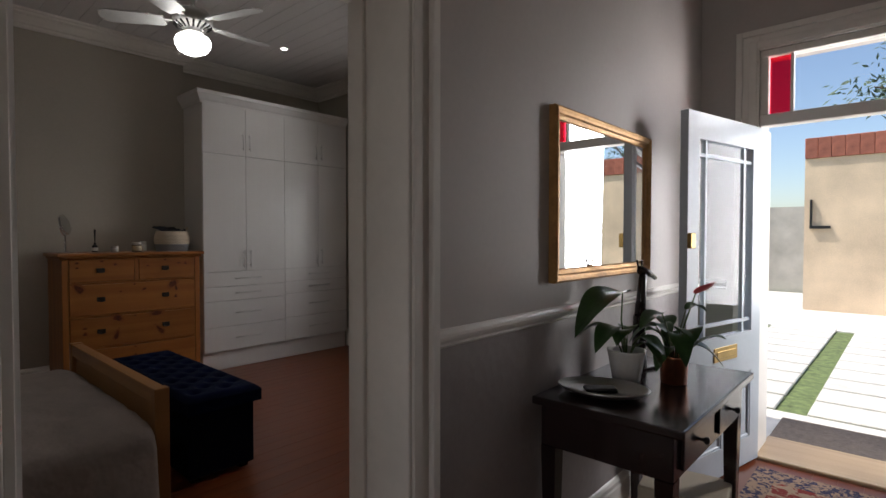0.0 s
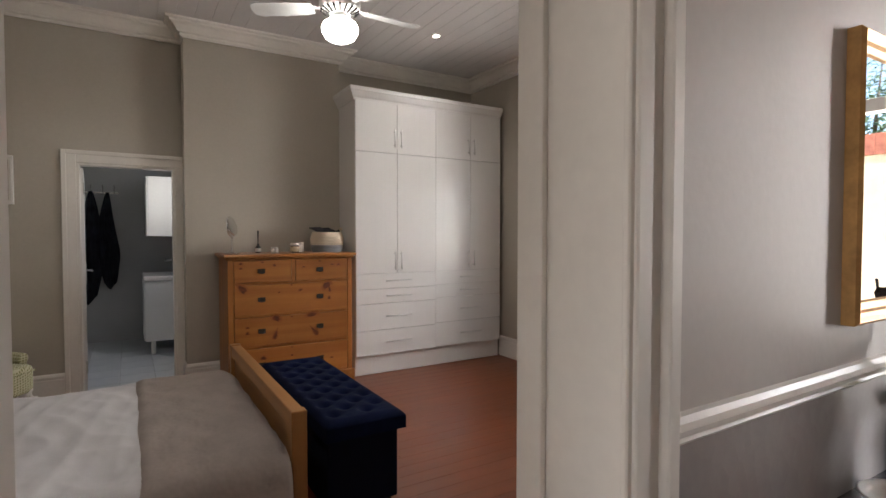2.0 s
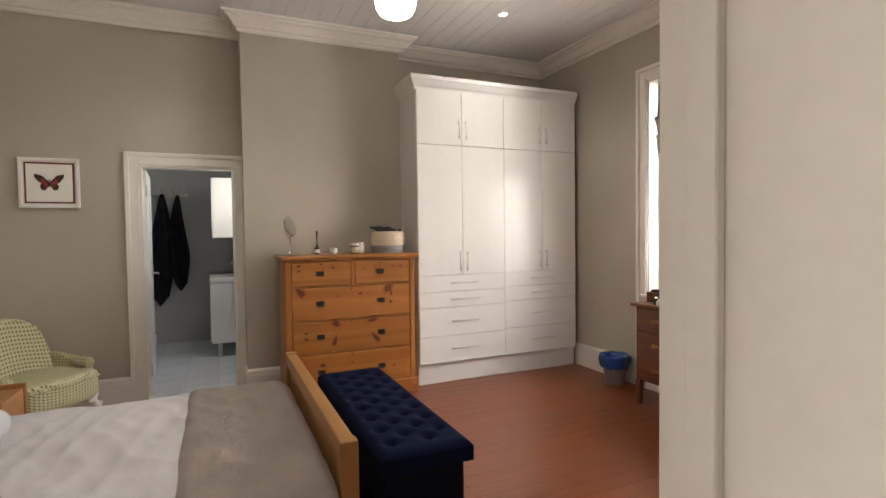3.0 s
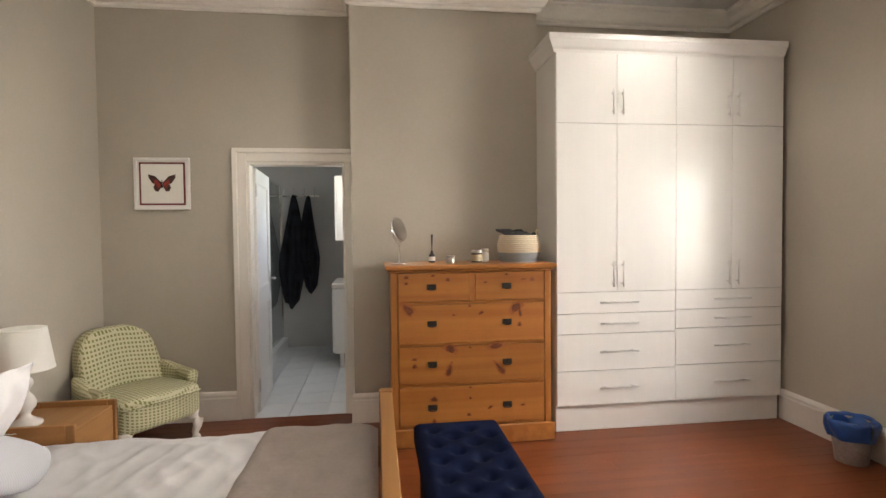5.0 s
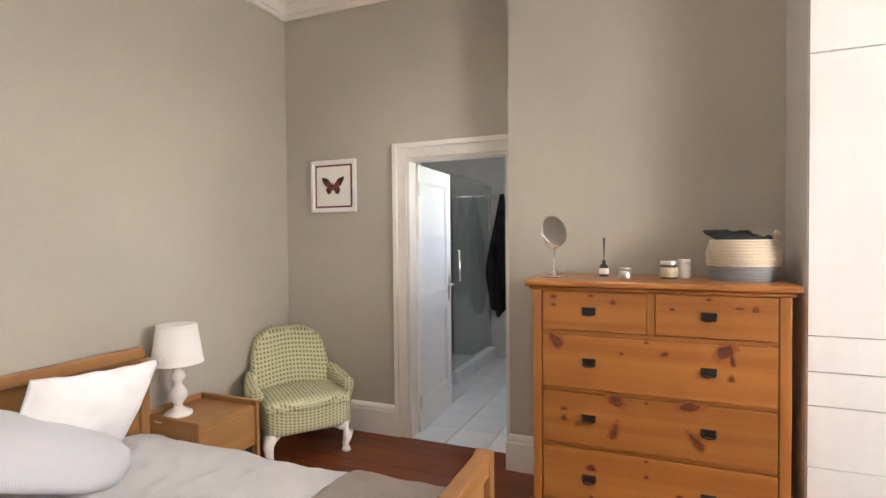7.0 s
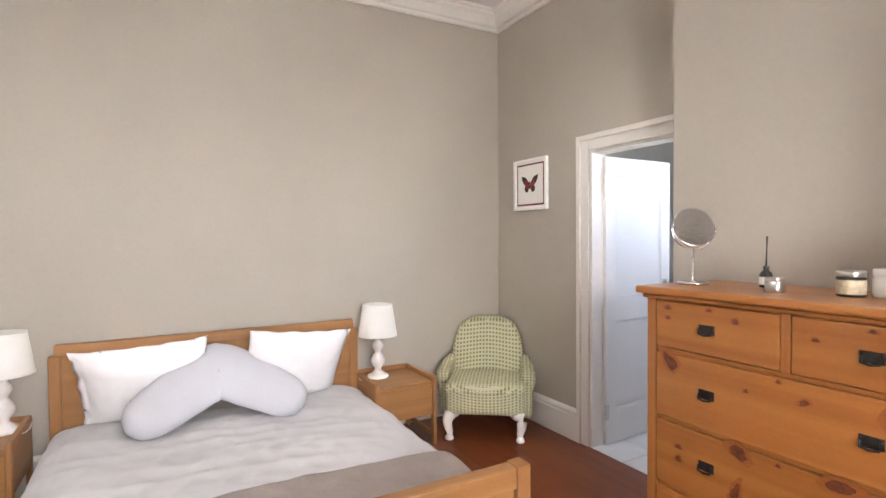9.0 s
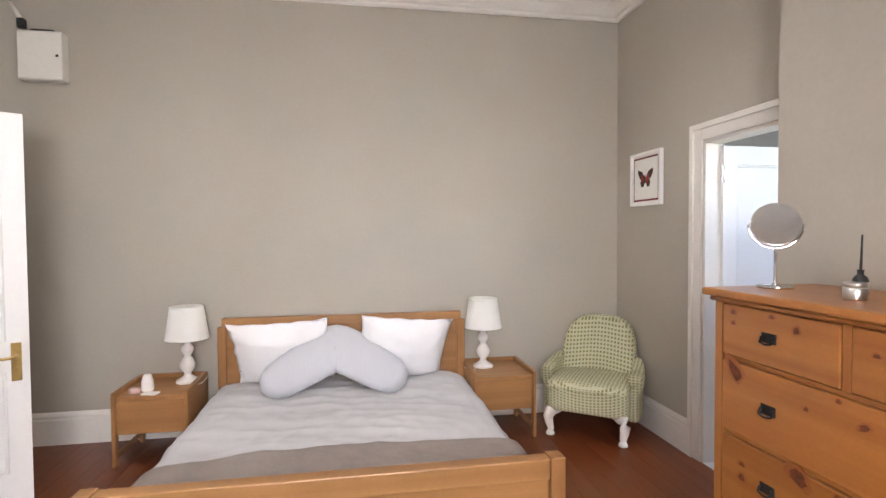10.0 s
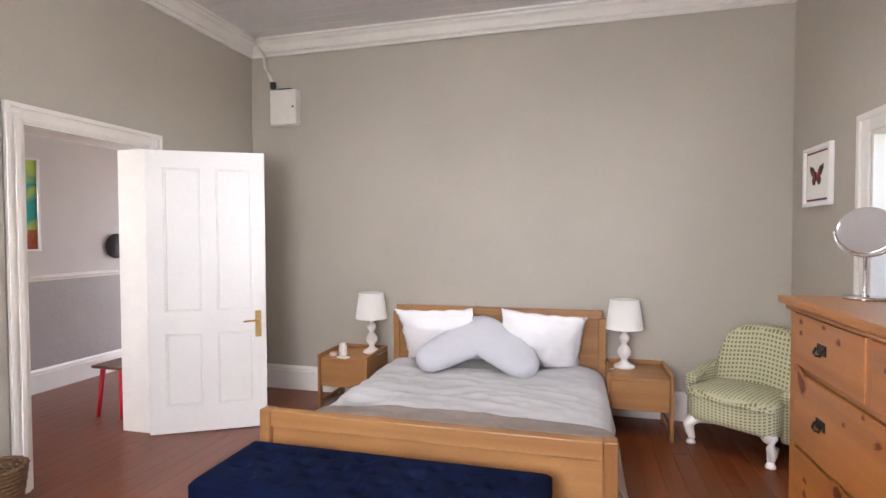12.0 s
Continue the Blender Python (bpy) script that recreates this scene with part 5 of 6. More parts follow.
for k in range(6):
    bm = bmesh.new()
    a_ = k * 1.05
    tube(bm, [(0.01 * math.cos(a_), 0.01 * math.sin(a_), 0.01), (0.05 * math.cos(a_), 0.04 * math.sin(a_), 0.15)], 0.003, seg=6)
    tube(bm, [(0.05 * math.cos(a_), 0.04 * math.sin(a_), 0.15), (0.058 * math.cos(a_), 0.046 * math.sin(a_), 0.185)], 0.006, 0.011, 8)
    part("brush", bm, M_WICK if k % 2 else M_BLACK, bp_)

# wicker basket by the doorway
wk = thing("wicker_basket", pose(-1.56, 1.44, 0), "brown wicker basket standing by the doorway", "basket")
for i in range(13):
    bm = bmesh.new()
    r = 0.095 + 0.0030 * i
    tube(bm, [((r + 0.004 * (-1) ** (k + i)) * math.cos(math.tau * k / 40), (r + 0.004 * (-1) ** (k + i)) * math.sin(math.tau * k / 40), 0.012 + 0.022 * i) for k in range(41)], 0.011, seg=6)
    part("weave", bm, M_WICKER, wk)


# ---- ceiling fan, downlight ----
fn = thing("ceiling_fan", pose(-3.66, 1.58, 2.63), "white ceiling fan with lit opal globe", "ceiling fan")
bm = bmesh.new()
lathe(bm, [(0.0, -0.035), (0.05, -0.032), (0.09, -0.012), (0.108, 0.02), (0.112, 0.05), (0.100, 0.075), (0.07, 0.09), (0.055, 0.10)], seg=32)
part("globe", bm, M_BULB, fn, "lit opal glass globe")
bm = bmesh.new()
lathe(bm, [(0.062, 0.098), (0.066, 0.105), (0.05, 0.125), (0.05, 0.135), (0.105, 0.15), (0.125, 0.175), (0.125, 0.215), (0.10, 0.245), (0.05, 0.26), (0.022, 0.275), (0.013, 0.29), (0.013, 0.575), (0.05, 0.58), (0.065, 0.65), (0.065, 0.67)], seg=32)
part("motor_housing", bm, M_FAN, fn)
for k in range(18):
    bm = bmesh.new()
    a_ = math.tau * k / 18
    tube(bm, [(0.07 * math.cos(a_), 0.07 * math.sin(a_), 0.128), (0.118 * math.cos(a_), 0.118 * math.sin(a_), 0.155)], 0.006, seg=6)
    part("fret", bm, M_IRON, fn)
for k in range(5):
    a_ = 20 + 72 * k
    bm = boxes((0.11, -0.018, 0.176, 0.20, 0.018, 0.182), bevel=0.002)
    br = part("bracket", bm, M_FAN, fn)
    br.matrix_local = pose(0, 0, 0, 0, 0, a_)
    bm = bmesh.new()
    wing(bm, [(0.17, -0.05), (0.24, -0.062), (0.50, -0.068), (0.545, -0.05), (0.555, 0.0), (0.545, 0.05), (0.50, 0.068), (0.24, 0.062), (0.17, 0.05)], 0.0, 0.008)
    bld = part("blade", bm, M_FAN, fn, "pale fan blade")
    bld.matrix_local = pose(0, 0, 0, 0, 0, a_) @ pose(0, 0, 0.178, -78, 0, 0)
dl = thing("downlight", pose(*DOWNLIGHTS[0], H), "recessed white ceiling downlight, lit", "ceiling light", "ceiling downlights")
bm = bmesh.new()
lathe(bm, [(0.030, -0.001), (0.030, -0.006), (0.042, -0.006), (0.045, 0.0)], seg=24)
part("ring", bm, M_FAN, dl)
bm = bmesh.new()
lathe(bm, [(0.0, -0.004), (0.0295, -0.004), (0.0295, -0.001), (0.0, -0.001)], seg=24)
part("lamp_face", bm, M_SPOT, dl)
# the three added, unseen fittings, copied from the known one
for x, y in DOWNLIGHTS[1:]:
    copy_thing(dl, pose(x, y, H))

# ---- distribution box ----
db = thing("distribution_box", pose(-1.79, YS, 2.50), "cream metal electrical box high on the wall", "electrical box")
part("case", boxes((-0.135, 0, 0, 0.135, 0.085, 0.325), bevel=0.004), M_TRIM, db)
part("lid", boxes((-0.138, 0.0855, 0.004, 0.13, 0.095, 0.318), bevel=0.003), M_TRIM, db)
part("lock", boxes((-0.118, 0.0955, 0.15, -0.100, 0.102, 0.168), bevel=0.003), M_BLACK, db)
part("gland", boxes((0.10, 0.03, 0.345, 0.145, 0.075, 0.41), bevel=0.006), M_BLACK, db)
part("spacer", boxes((-0.08, 0.02, 0.326, 0.06, 0.08, 0.338), bevel=0.004), M_BLACK, db)
bm = bmesh.new()
tube(bm, [(-1.79 + 0.125, YS + 0.05, 2.90), (-1.625, YS + 0.045, 2.97), (-1.58, YS + 0.04, 3.05), (-1.565, YS + 0.04, 3.17), (-1.565, YS + 0.17, 3.22), (-1.565, YS + 0.17, 3.30)], 0.016, seg=8)
solid("conduit", bm, M_TRIM, "cream electrical cable rising to the ceiling", "cable")


# ---- bathroom ----
van = thing("vanity_unit", pose(-7.42, 0.60, 0), "white wall-hung bathroom vanity with basin", "vanity unit")
part("cabinet_body", boxes((-0.70, 0, 0.16, 0, 0.42, 0.86), bevel=0.004), M_DOOR, van)
part("basin", boxes((-0.72, -0.02, 0.862, 0.02, 0.42, 0.92), bevel=0.012, seg=2), M_CERAM, van)
for s in (0, 1):
    part("door", boxes((-0.345 - 0.35 * s, -0.018, 0.17, -0.005 - 0.35 * s, -0.001, 0.85), bevel=0.003), M_DOOR, van)
part("leg", boxes((-0.08, 0.05, 0.0, -0.03, 0.10, 0.159), bevel=0.004), M_STEEL, van)
bm = bmesh.new()
tube(bm, [(-0.35, 0.34, 0.92), (-0.35, 0.34, 1.05), (-0.35, 0.31, 1.09), (-0.35, 0.22, 1.08)], 0.013, seg=10)
part("tap", bm, M_CHROME, van, "chrome basin tap")
cb = thing("wall_cabinet", pose(-7.5, 0.62, 1.38), "white bathroom wall cabinet", "cabinet")
part("body", boxes((-0.6, 0.019, 0, 0, 0.40, 0.70), bevel=0.003), M_DOOR, cb)
for s in (0, 1):
    part("door", boxes((-0.298 - 0.3 * s, 0, 0.002, -0.002 - 0.3 * s, 0.018, 0.698), bevel=0.003), M_DOOR, cb)
hr = thing("towel_hook_rail", pose(-8.6, 0.10, 1.94), "chrome hook rail on the bathroom wall", "hook rail")
part("bar", boxes((0.0, -0.24, -0.012, 0.012, 0.24, 0.012), bevel=0.003), M_CHROME, hr)
for k in range(4):
    bm = bmesh.new()
    yv = -0.19 + 0.127 * k
    tube(bm, [(0.012, yv, 0.0), (0.06, yv, -0.015), (0.075, yv, 0.02), (0.07, yv, 0.10)], 0.006, seg=8)
    part("hook", bm, M_CHROME, hr)


def towel(yc, w, top, bottom, seed, label):
    bm = bmesh.new()

    def at(u, v):
        sp = (0.12 + 0.88 * min(1, v * 1.6) ** 0.8) * (1 - 0.45 * max(0, v - 0.72) / 0.28)
        yv = yc + (u - 0.5) * w * sp + 0.02 * math.sin(v * 4 + seed)
        x = -8.50 + 0.035 * math.sin(u * 19 + seed) * min(1, v * 2) + 0.03 * noise.noise(Vector((u * 3, v * 4, seed)))
        return (x, yv, top - v * (top - bottom) * (1 - 0.16 * abs(u - 0.45)))
    sheet(bm, 30, 30, at)
    bmesh.ops.solidify(bm, geom=bm.faces[:], thickness=0.02)
    solid("towel", bm, M_TOWEL, label, "towel", group="hanging towels")


towel(0.02, 0.34, 1.95, 0.50, 1.0, "charcoal bath towel hanging in folds from a hook")
towel(0.22, 0.26, 1.94, 0.68, 3.3, "charcoal bath towel hanging in folds from a hook")
sh = thing("shower_enclosure", pose(-7.35, -0.12, 0), "framed glass shower enclosure on a low tiled kerb", "shower")
part("kerb", boxes((-1.25, -0.08, 0, 0, 0.04, 0.13), bevel=0.006), M_TILE, sh)
part("pane", boxes((-1.22, -0.024, 0.14, -0.03, -0.016, 2.05)), M_FROST, sh, "clear shower glass").visible_shadow = False
part("frame", boxes((-1.25, -0.035, 0.131, -1.22, -0.005, 2.05), (-0.03, -0.035, 0.131, 0, -0.005, 2.05), (-1.25, -0.035, 2.051, 0, -0.005, 2.08)), M_CHROME, sh)
bm = bmesh.new()
tube(bm, [(-0.05, 0.0, 1.02), (-0.05, 0.05, 1.02), (-0.05, 0.05, 1.32), (-0.05, 0.0, 1.32)], 0.009, seg=8)
part("handle", bm, M_CHROME, sh)
# window added out of sight on the north wall to admit the lamp's light
bwin = thing("window", pose(-7.3, 1.06, 1.5), "small white high bathroom window, unseen, added to let light in", "window")
part("window_frame", boxes((0, 0, 0, 0.9, 0.04, 0.04), (0, 0, 0.86, 0.9, 0.04, 0.90), (0, 0, 0.04, 0.04, 0.04, 0.86), (0.86, 0, 0.04, 0.9, 0.04, 0.86)), M_DOOR, bwin)


# ---- hall ----
mr = thing("wall_mirror", pose(HW + 0.005, 2.365, 1.20, 0, 0, 90), "gilt framed mirror above the console table", "mirror")
bm = bmesh.new()
mw, mh = 0.485, 0.69
pr = [(0.0, 0.0), (0.0, 0.028), (0.008, 0.036), (0.018, 0.030), (0.028, 0.027), (0.034, 0.020), (0.05, 0.018), (0.055, 0.012), (0.055, 0.0)]
ring_ = [(-mw, 0), (mw, 0), (mw, mh), (-mw, mh)]
inn = [(1, 1), (-1, 1), (-1, -1), (1, -1)]
rs = [[bm.verts.new((p[0] + q[0] * d, -h_, p[1] + q[1] * d)) for d, h_ in pr] for p, q in zip(ring_, inn)]
for i in range(4):
    for j in range(len(pr) - 1):
        bm.faces.new((rs[i][j], rs[(i + 1) % 4][j], rs[(i + 1) % 4][j + 1], rs[i][j + 1]))
part("frame", bm, M_GOLD, mr)
part("mirror_glass", boxes((-mw + 0.05, -0.012, 0.05, mw - 0.05, -0.006, mh - 0.05)), M_MIRROR, mr)

ct = thing("console_table", pose(-0.87, 2.24, 0), "near-black wooden console table with two drawers", "console table")
part("top", boxes((-0.26, -0.47, 0.755, 0.285, 0.47, 0.785), bevel=0.006, seg=2), M_EBONY, ct)
part("apron", boxes((-0.235, -0.44, 0.60, 0.245, 0.44, 0.754), bevel=0.003), M_EBONY, ct)
for s in (-1, 1):
    dw = part("drawer", boxes((0.2455, s * 0.21 - 0.17, 0.625, 0.258, s * 0.21 + 0.17, 0.74), bevel=0.003), M_EBONY, ct)
    bm = bmesh.new()
    lathe(bm, [(0.006, 0), (0.006, 0.012), (0.014, 0.018), (0.012, 0.028), (0, 0.031)], seg=14)
    kb = part("knob", bm, M_IRON, dw)
    kb.matrix_local = pose(0.258, s * 0.21, 0.682, 0, 90, 0)
    for x in (-0.205, 0.215):
        bm = bmesh.new()
        yv = s * 0.41
        vs = box(bm, x - 0.03, yv - 0.03, 0, x + 0.03, yv + 0.03, 0.599)
        for v in vs:
            if v.co.z < 0.1:
                v.co.x, v.co.y = x + (v.co.x - x) * 0.6, yv + (v.co.y - yv) * 0.6
        part("leg", bm, M_EBONY, ct)


def leaf_blade(bm, base, yaw, length, width, droop, rise):
    """A heart-shaped leaf on a curved midrib."""
    c, s = math.cos(yaw), math.sin(yaw)

    def at(u, v):
        t_ = u
        w = width * math.sin(math.pi * min(1, t_ * 0.93 + 0.07)) ** 0.7 * (1.25 - 0.6 * t_)
        k = (v * 2 - 1) * w
        f = length * t_
        zz = rise * t_ - droop * t_ * t_ + 0.25 * abs(k)
        return (base[0] + c * f - s * k, base[1] + s * f + c * k, base[2] + zz)
    sheet(bm, 10, 6, at)


def pot_plant(name, m, potm, label, category, leaves, seed, size, pot):
    p_ = thing(name, m, label, category, "plants on the console table")
    bm = bmesh.new()
    lathe(bm, pot, seg=26)
    part("pot", bm, potm, p_)
    rnd = random.Random(seed)
    zt = pot[-2][1]
    for k in range(leaves):
        yaw = k * 2.399 + rnd.uniform(-0.3, 0.3)
        r = rnd.uniform(0.03, 0.09)
        zz = zt + rnd.uniform(0.05, size)
        tip = (r * math.cos(yaw), r * math.sin(yaw), zz)
        bm = bmesh.new()
        tube(bm, [(0.01 * math.cos(yaw), 0.01 * math.sin(yaw), zt - 0.02), (r * 0.5 * math.cos(yaw), r * 0.5 * math.sin(yaw), zt + (zz - zt) * 0.6), tip], 0.0035, 0.0025, 6)
        st_ = part("stem", bm, M_STEM, p_)
        bm = bmesh.new()
        leaf_blade(bm, tip, yaw, rnd.uniform(0.08, 0.13), rnd.uniform(0.035, 0.055), rnd.uniform(0.06, 0.14), rnd.uniform(0.0, 0.12))
        part("leaf", bm, M_LEAF, st_)
    return p_, zt


POTA = [(0.05, 0), (0.055, 0.004), (0.075, 0.12), (0.078, 0.13), (0.070, 0.13), (0.066, 0.115), (0.0, 0.112)]
pa, zt = pot_plant("potted_plant", pose(-0.95, 2.21, 0.785), M_CERAM, "broad-leaved plant in a white ceramic pot", "potted plant", 8, 3, 0.12, POTA)
bm = bmesh.new()
tube(bm, [(0, 0, zt - 0.02), (-0.01, -0.03, zt + 0.14), (-0.01, -0.02, zt + 0.25)], 0.004, 0.003, 6)
big_stem = part("stem", bm, M_STEM, pa)
bm = bmesh.new()
leaf_blade(bm, (-0.01, -0.02, zt + 0.25), -2.0, 0.24, 0.10, 0.22, 0.05)
part("leaf", bm, M_LEAF, big_stem, "large glossy drooping leaf")
POTB = [(0.04, 0), (0.05, 0.004), (0.055, 0.11), (0.057, 0.115), (0.052, 0.115), (0.05, 0.10), (0.0, 0.098)]
pb, zt = pot_plant("flowering_plant", pose(-0.79, 2.30, 0.785), M_COPPER, "red flowering plant in a copper pot", "potted plant", 12, 8, 0.20, POTB)
bm = bmesh.new()
tube(bm, [(0, 0, 0.09), (0.03, 0.03, 0.24), (0.05, 0.10, 0.36)], 0.004, 0.003, 6)
fs = part("flower_stem", bm, M_STEM, pb)
bm = bmesh.new()
leaf_blade(bm, (0.05, 0.10, 0.36), 0.9, 0.09, 0.035, -0.02, 0.03)
part("flower", bm, M_FLOWER, fs, "red waxy flower")
gf = bmesh.new()
tube(gf, [(0, 0, 0.0), (0, 0.0, 0.12), (0.0, 0.0, 0.24)], 0.035, 0.028, 10)
tube(gf, [(0.0, 0.0, 0.22), (0.0, 0.01, 0.33), (0.0, 0.02, 0.44)], 0.026, 0.016, 10)
tube(gf, [(0.0, 0.0, 0.445), (0.0, 0.045, 0.435), (0.0, 0.10, 0.405)], 0.020, 0.010, 10)
tube(gf, [(-0.01, 0.0, 0.45), (-0.014, -0.005, 0.49)], 0.004, 0.005, 6)
tube(gf, [(0.01, 0.0, 0.45), (0.014, -0.005, 0.49)], 0.004, 0.005, 6)
box(gf, -0.05, -0.06, 0, 0.05, 0.06, 0.012, bevel=0.003)
solid("giraffe_figure", gf, M_EBONY, "dark carved wooden giraffe figure on the console", "figurine", pose(-0.99, 2.45, 0.785, 0, 0, -20))
bm = bmesh.new()
lathe(bm, [(0.0, 0.0), (0.10, 0.0), (0.15, 0.014), (0.17, 0.03), (0.165, 0.033), (0.145, 0.018), (0.0, 0.008)], seg=32, squash=0.72)
solid("tray", bm, M_STEEL, "oval silver tray on the console table", "tray", pose(-0.94, 1.97, 0.785, 0, 0, 15))
bm = boxes((-0.06, -0.03, 0, 0.06, 0.03, 0.016), bevel=0.006)
solid("wallet", bm, M_BLACK, "dark leather wallet in the silver tray", "wallet", pose(-0.95, 1.97, 0.794, 0, 0, 40))
bm = boxes((-0.17, -0.14, 0, 0.17, 0.14, 0.30), bevel=0.006)
solid("cardboard_box", bm, M_WICK, "tan box on the floor under the console", "box", pose(-0.80, 2.50, 0.0, 0, 0, 8))

rug = thing("rug", pose(-0.33, 2.2, 0.0), "worn red and navy persian hall runner", "rug")
part("field", boxes((-0.30, -1.28, 0.001, 0.30, 1.28, 0.010), bevel=0.002), M_RUG, rug)
part("border", boxes((-0.41, -1.45, 0.001, -0.30, 1.45, 0.0095), (0.30, -1.45, 0.001, 0.41, 1.45, 0.0095), (-0.30, 1.28, 0.001, 0.30, 1.45, 0.0095), (-0.30, -1.45, 0.001, 0.30, -1.28, 0.0095)), M_RUGB, rug, "navy patterned border")

pc = thing("abstract_picture", pose(HE - 0.004, 0.02, 1.33, 0, 0, -90), "colourful abstract print in a thin silver frame", "picture")
part("print", boxes((-0.32, -0.018, 0.20, 0.32, -0.008, 0.84)), M_ART, pc)
part("print_lower", boxes((-0.32, -0.018, 0.02, 0.32, -0.008, 0.199)), M_ARTB, pc, "orange and brown lower band")
part("frame", boxes((-0.35, -0.03, 0, 0.35, 0, 0.02), (-0.35, -0.03, 0.84, 0.35, 0, 0.86), (-0.35, -0.03, 0.02, -0.32, 0, 0.84), (0.32, -0.03, 0.02, 0.35, 0, 0.84), bevel=0.003), M_STEEL, pc)
st = thing("stool", pose(-0.80, -0.06, 0, 0, 0, 0), "small stool with red legs and dark top", "stool")
part("seat", boxes((-0.15, -0.17, 0.40, 0.15, 0.17, 0.425), bevel=0.006), M_MAHOG, st)
for sx in (-1, 1):
    for sy in (-1, 1):
        bm = bmesh.new()
        tube(bm, [(sx * 0.09, sy * 0.11, 0.40), (sx * 0.12, sy * 0.14, 0.0)], 0.02, 0.016, 10)
        part("leg", bm, M_REDSTOOL, st, "red lacquered leg")
bm = bmesh.new()
lathe(bm, [(0.0, 0), (0.13, 0), (0.135, 0.012), (0.125, 0.028), (0.0, 0.03)], seg=36)
hc = solid("wall_plaque", bm, M_BLACK, "round black plaque hanging on the hall wall", "wall decoration")
hc.matrix_world = pose(HE - 0.001, -1.16, 1.36, 0, -90, 0)


# ---- outside the front door ----
structure("ground", boxes((-1500, HN + 0.3, -0.6, 1500, 2500, -0.17)), M_GRASS, "sandy garden ground running to the horizon", "ground")
pav = tagged(new("pavement", mesh_of("pavement", boxes((-3.6, HN + 0.3, -0.20, 3.6, 5.45, -0.152), (-3.6, 10.6, -0.20, 3.6, 17.0, -0.152)), M_PAVE)), "pale concrete paving outside the front door", "pavement", kind="structure")
pm = mesh_of("paver", boxes((-0.44, -0.235, -0.03, 0.44, 0.235, 0.0), bevel=0.008), M_PAVE)
for i in range(10):
    for j, x in enumerate((-2.35, -1.40, -0.28, 0.66, 1.6)):
        ob = new("paver", pm)
        ob.parent = pav
        ob.location = (x, 5.72 + 0.53 * i, -0.14)
dm = bmesh.new()
box(dm, -0.48, -0.28, 0, 0.48, 0.28, 0.018, bevel=0.004)
solid("door_mat", dm, M_MAT, "brown coir door mat on the paving", "door mat", pose(-0.38, 4.95, -0.152))
gw = thing("garden_wall", pose(-1.75, 13.2, -0.16), "ochre rendered garden wall with red brick coping", "wall")
part("wall_body", boxes((0, 0, 0, 7.0, 0.24, 3.15)), M_OCHRE, gw)
cpm = mesh_of("coping_brick", boxes((-0.11, -0.04, 0, 0.11, 0.28, 0.42), bevel=0.01), M_BRICK)
for i in range(31):
    ob = new("coping_brick", cpm)
    ob.parent = gw
    ob.location = (0.11 + 0.224 * i, 0, 3.152)
part("bracket", boxes((0.10, -0.06, 1.7, 0.14, -0.001, 2.3), (0.14, -0.06, 1.7, 0.45, -0.001, 1.76)), M_IRON, gw, "dark metal bracket")
structure("boundary_wall", boxes((-9, 17.2, -0.2, 9, 17.4, 2.2)), M_SOIL, "pale far boundary wall", "wall")


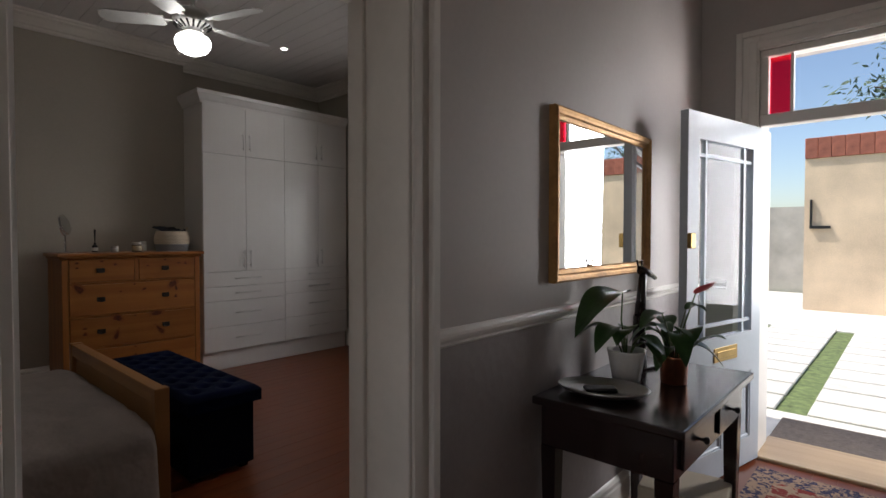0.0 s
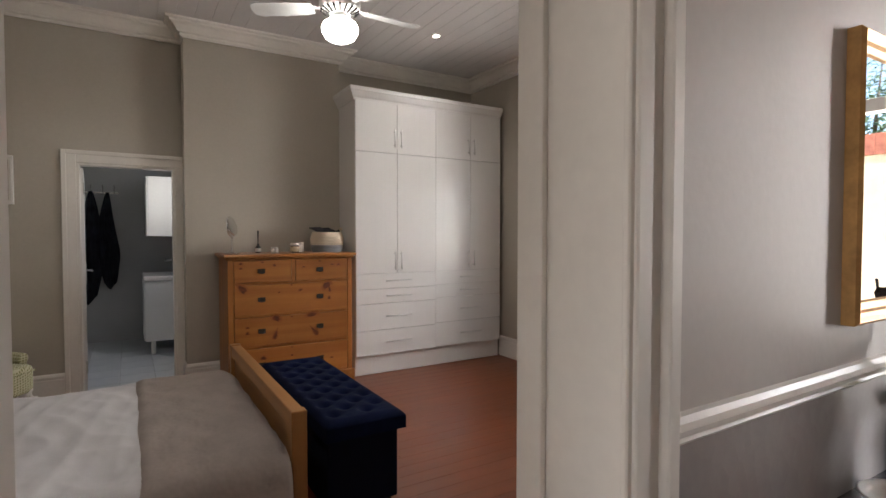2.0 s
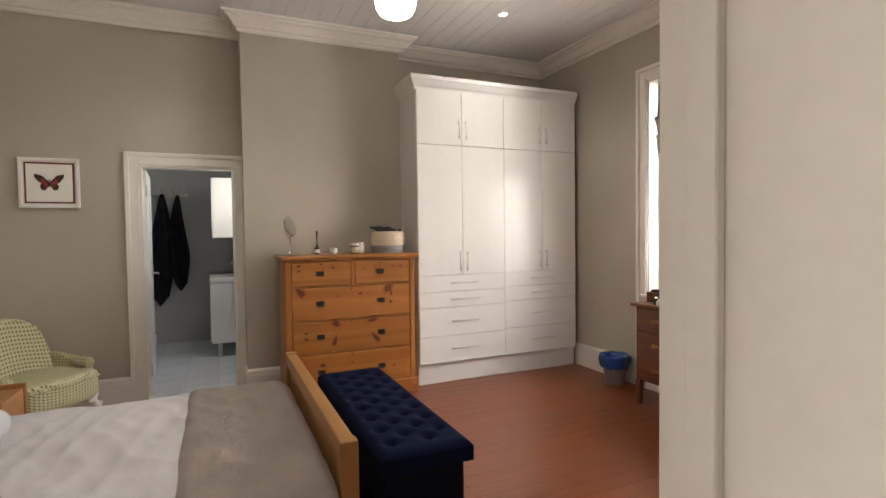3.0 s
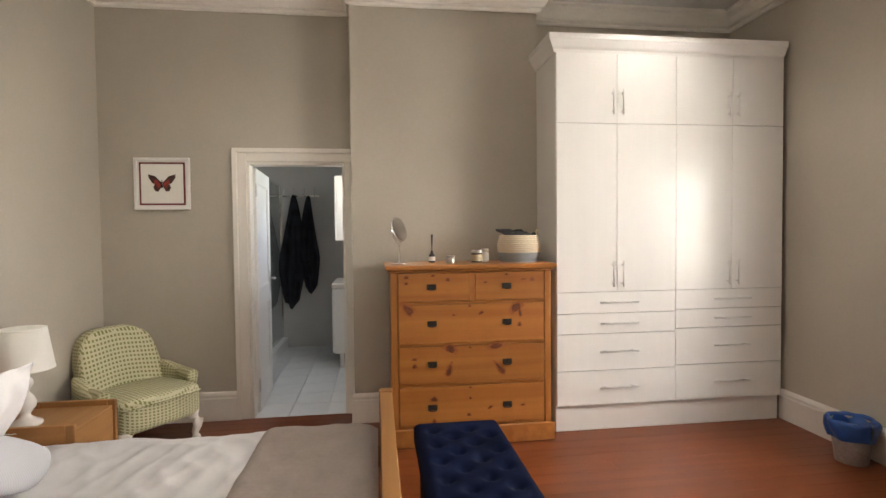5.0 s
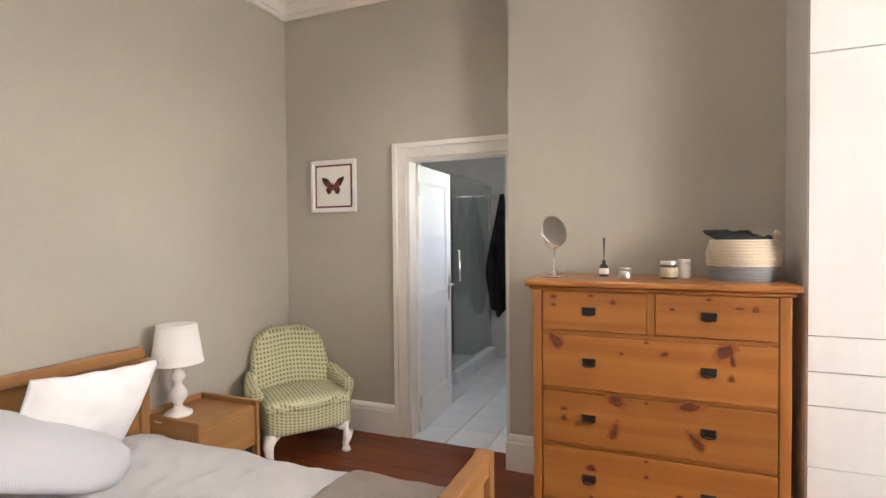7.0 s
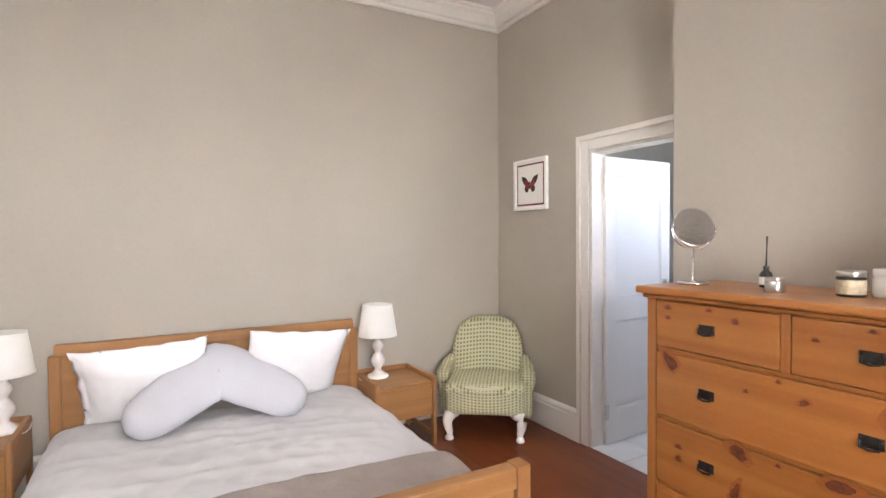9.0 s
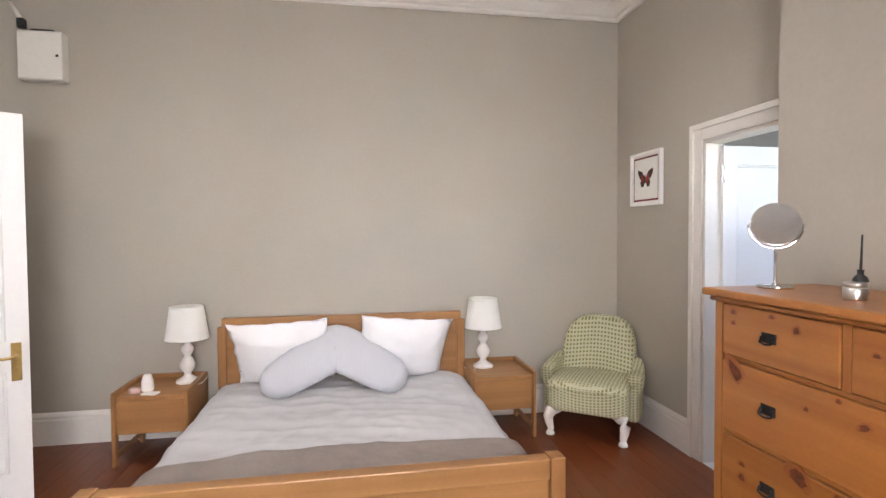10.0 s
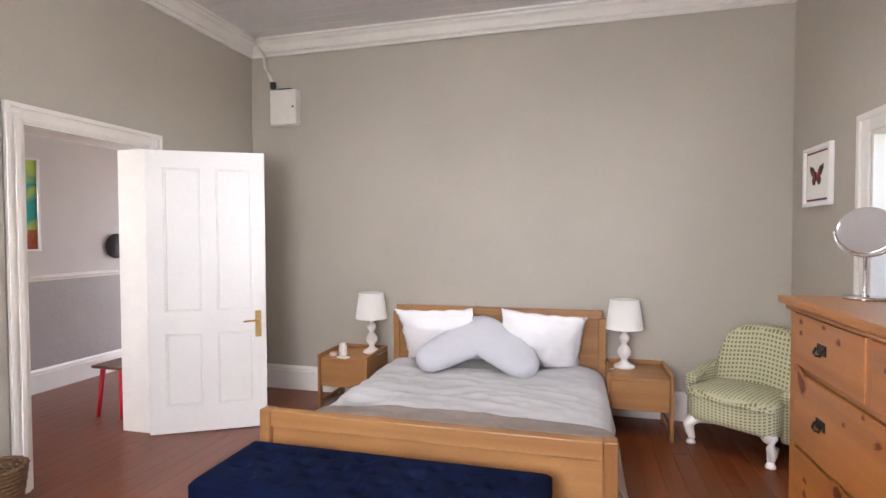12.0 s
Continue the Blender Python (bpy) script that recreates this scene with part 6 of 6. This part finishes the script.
def tree(m, height, spread, seed):
    t_ = thing("tree", m, "leafy garden tree beyond the boundary wall", "tree", "garden trees")
    rnd = random.Random(seed)
    bm = bmesh.new()
    tube(bm, [(0, 0, 0), (0.1, 0.05, height * 0.3), (0.0, 0.1, height * 0.6)], 0.22, 0.10, 10)
    tips = []
    for k in range(12):
        a_ = k * 2.4
        z0 = height * rnd.uniform(0.35, 0.6)
        tip = Vector((spread * rnd.uniform(0.5, 1) * math.cos(a_), spread * rnd.uniform(0.5, 1) * math.sin(a_), height * rnd.uniform(0.6, 1.0)))
        tube(bm, [(0.03, 0.06, z0), Vector((0, 0, z0)).lerp(tip, 0.5) + Vector((0, 0, 0.2)), tip], 0.07, 0.02, 6)
        tips += [tip, Vector((0, 0, z0)).lerp(tip, 0.7)]
    part("trunk", bm, M_BARK, t_)
    vs, fs_ = [], []
    for tp in tips:
        for _ in range(130):
            c = tp + Vector((rnd.gauss(0, 0.42), rnd.gauss(0, 0.42), rnd.gauss(0, 0.3)))
            d = Vector((rnd.gauss(0, 1), rnd.gauss(0, 1), rnd.gauss(0, 0.6))).normalized()
            n_ = d.orthogonal().normalized()
            l_, w_ = rnd.uniform(0.08, 0.15), rnd.uniform(0.03, 0.05)
            i = len(vs)
            vs += [c - d * l_, c + n_ * w_, c + d * l_, c - n_ * w_]
            fs_.append((i, i + 1, i + 2, i + 3))
    me = bpy.data.meshes.new("crown")
    me.from_pydata([tuple(v) for v in vs], [], fs_)
    me.materials.append(M_TREE)
    cr = new("crown", me)
    cr.parent = t_


tree(pose(1.2, 19.5, -0.17), 8.5, 2.4, 4)
tree(pose(5.5, 21.0, -0.17), 8.0, 2.6, 9)

# ---- pieces of the floors ----
def floor_boards(x0, x1, y0, y1, parent, width, seed):
    rnd = random.Random(seed)
    x = x0
    while x < x1 - 0.01:
        w = min(width, x1 - x)
        cuts = [y0] + sorted(rnd.uniform(y0 + 0.4, y1 - 0.4) for _ in range(1)) + [y1]
        for c0, c1 in zip(cuts, cuts[1:]):
            bm = boxes((0.0006, 0.0006, -0.02, w - 0.0006, c1 - c0 - 0.0006, 0.0), bevel=0.0009)
            ob = part("plank", bm, M_FLOOR, parent)
            ob.location = (x, c0, rnd.uniform(-0.0003, 0.0))
        x += width


floor_boards(XW, XE, YS, YN, floor_ob, 0.115, 3)
floor_boards(XE, HE, HS, HN, floor_ob, 0.115, 5)
tile_mesh = mesh_of("tile", boxes((-0.1475, -0.1475, -0.012, 0.1475, 0.1475, 0.0), bevel=0.002), M_TILE)
bath_floor = bpy.data.objects["bathroom_floor"]
for i in range(9):
    for j in range(7):
        ob = new("tile", tile_mesh)
        ob.parent = bath_floor
        ob.location = (XW - 0.15 - 0.3 * i, -1.0 + 0.3 * j, 0)
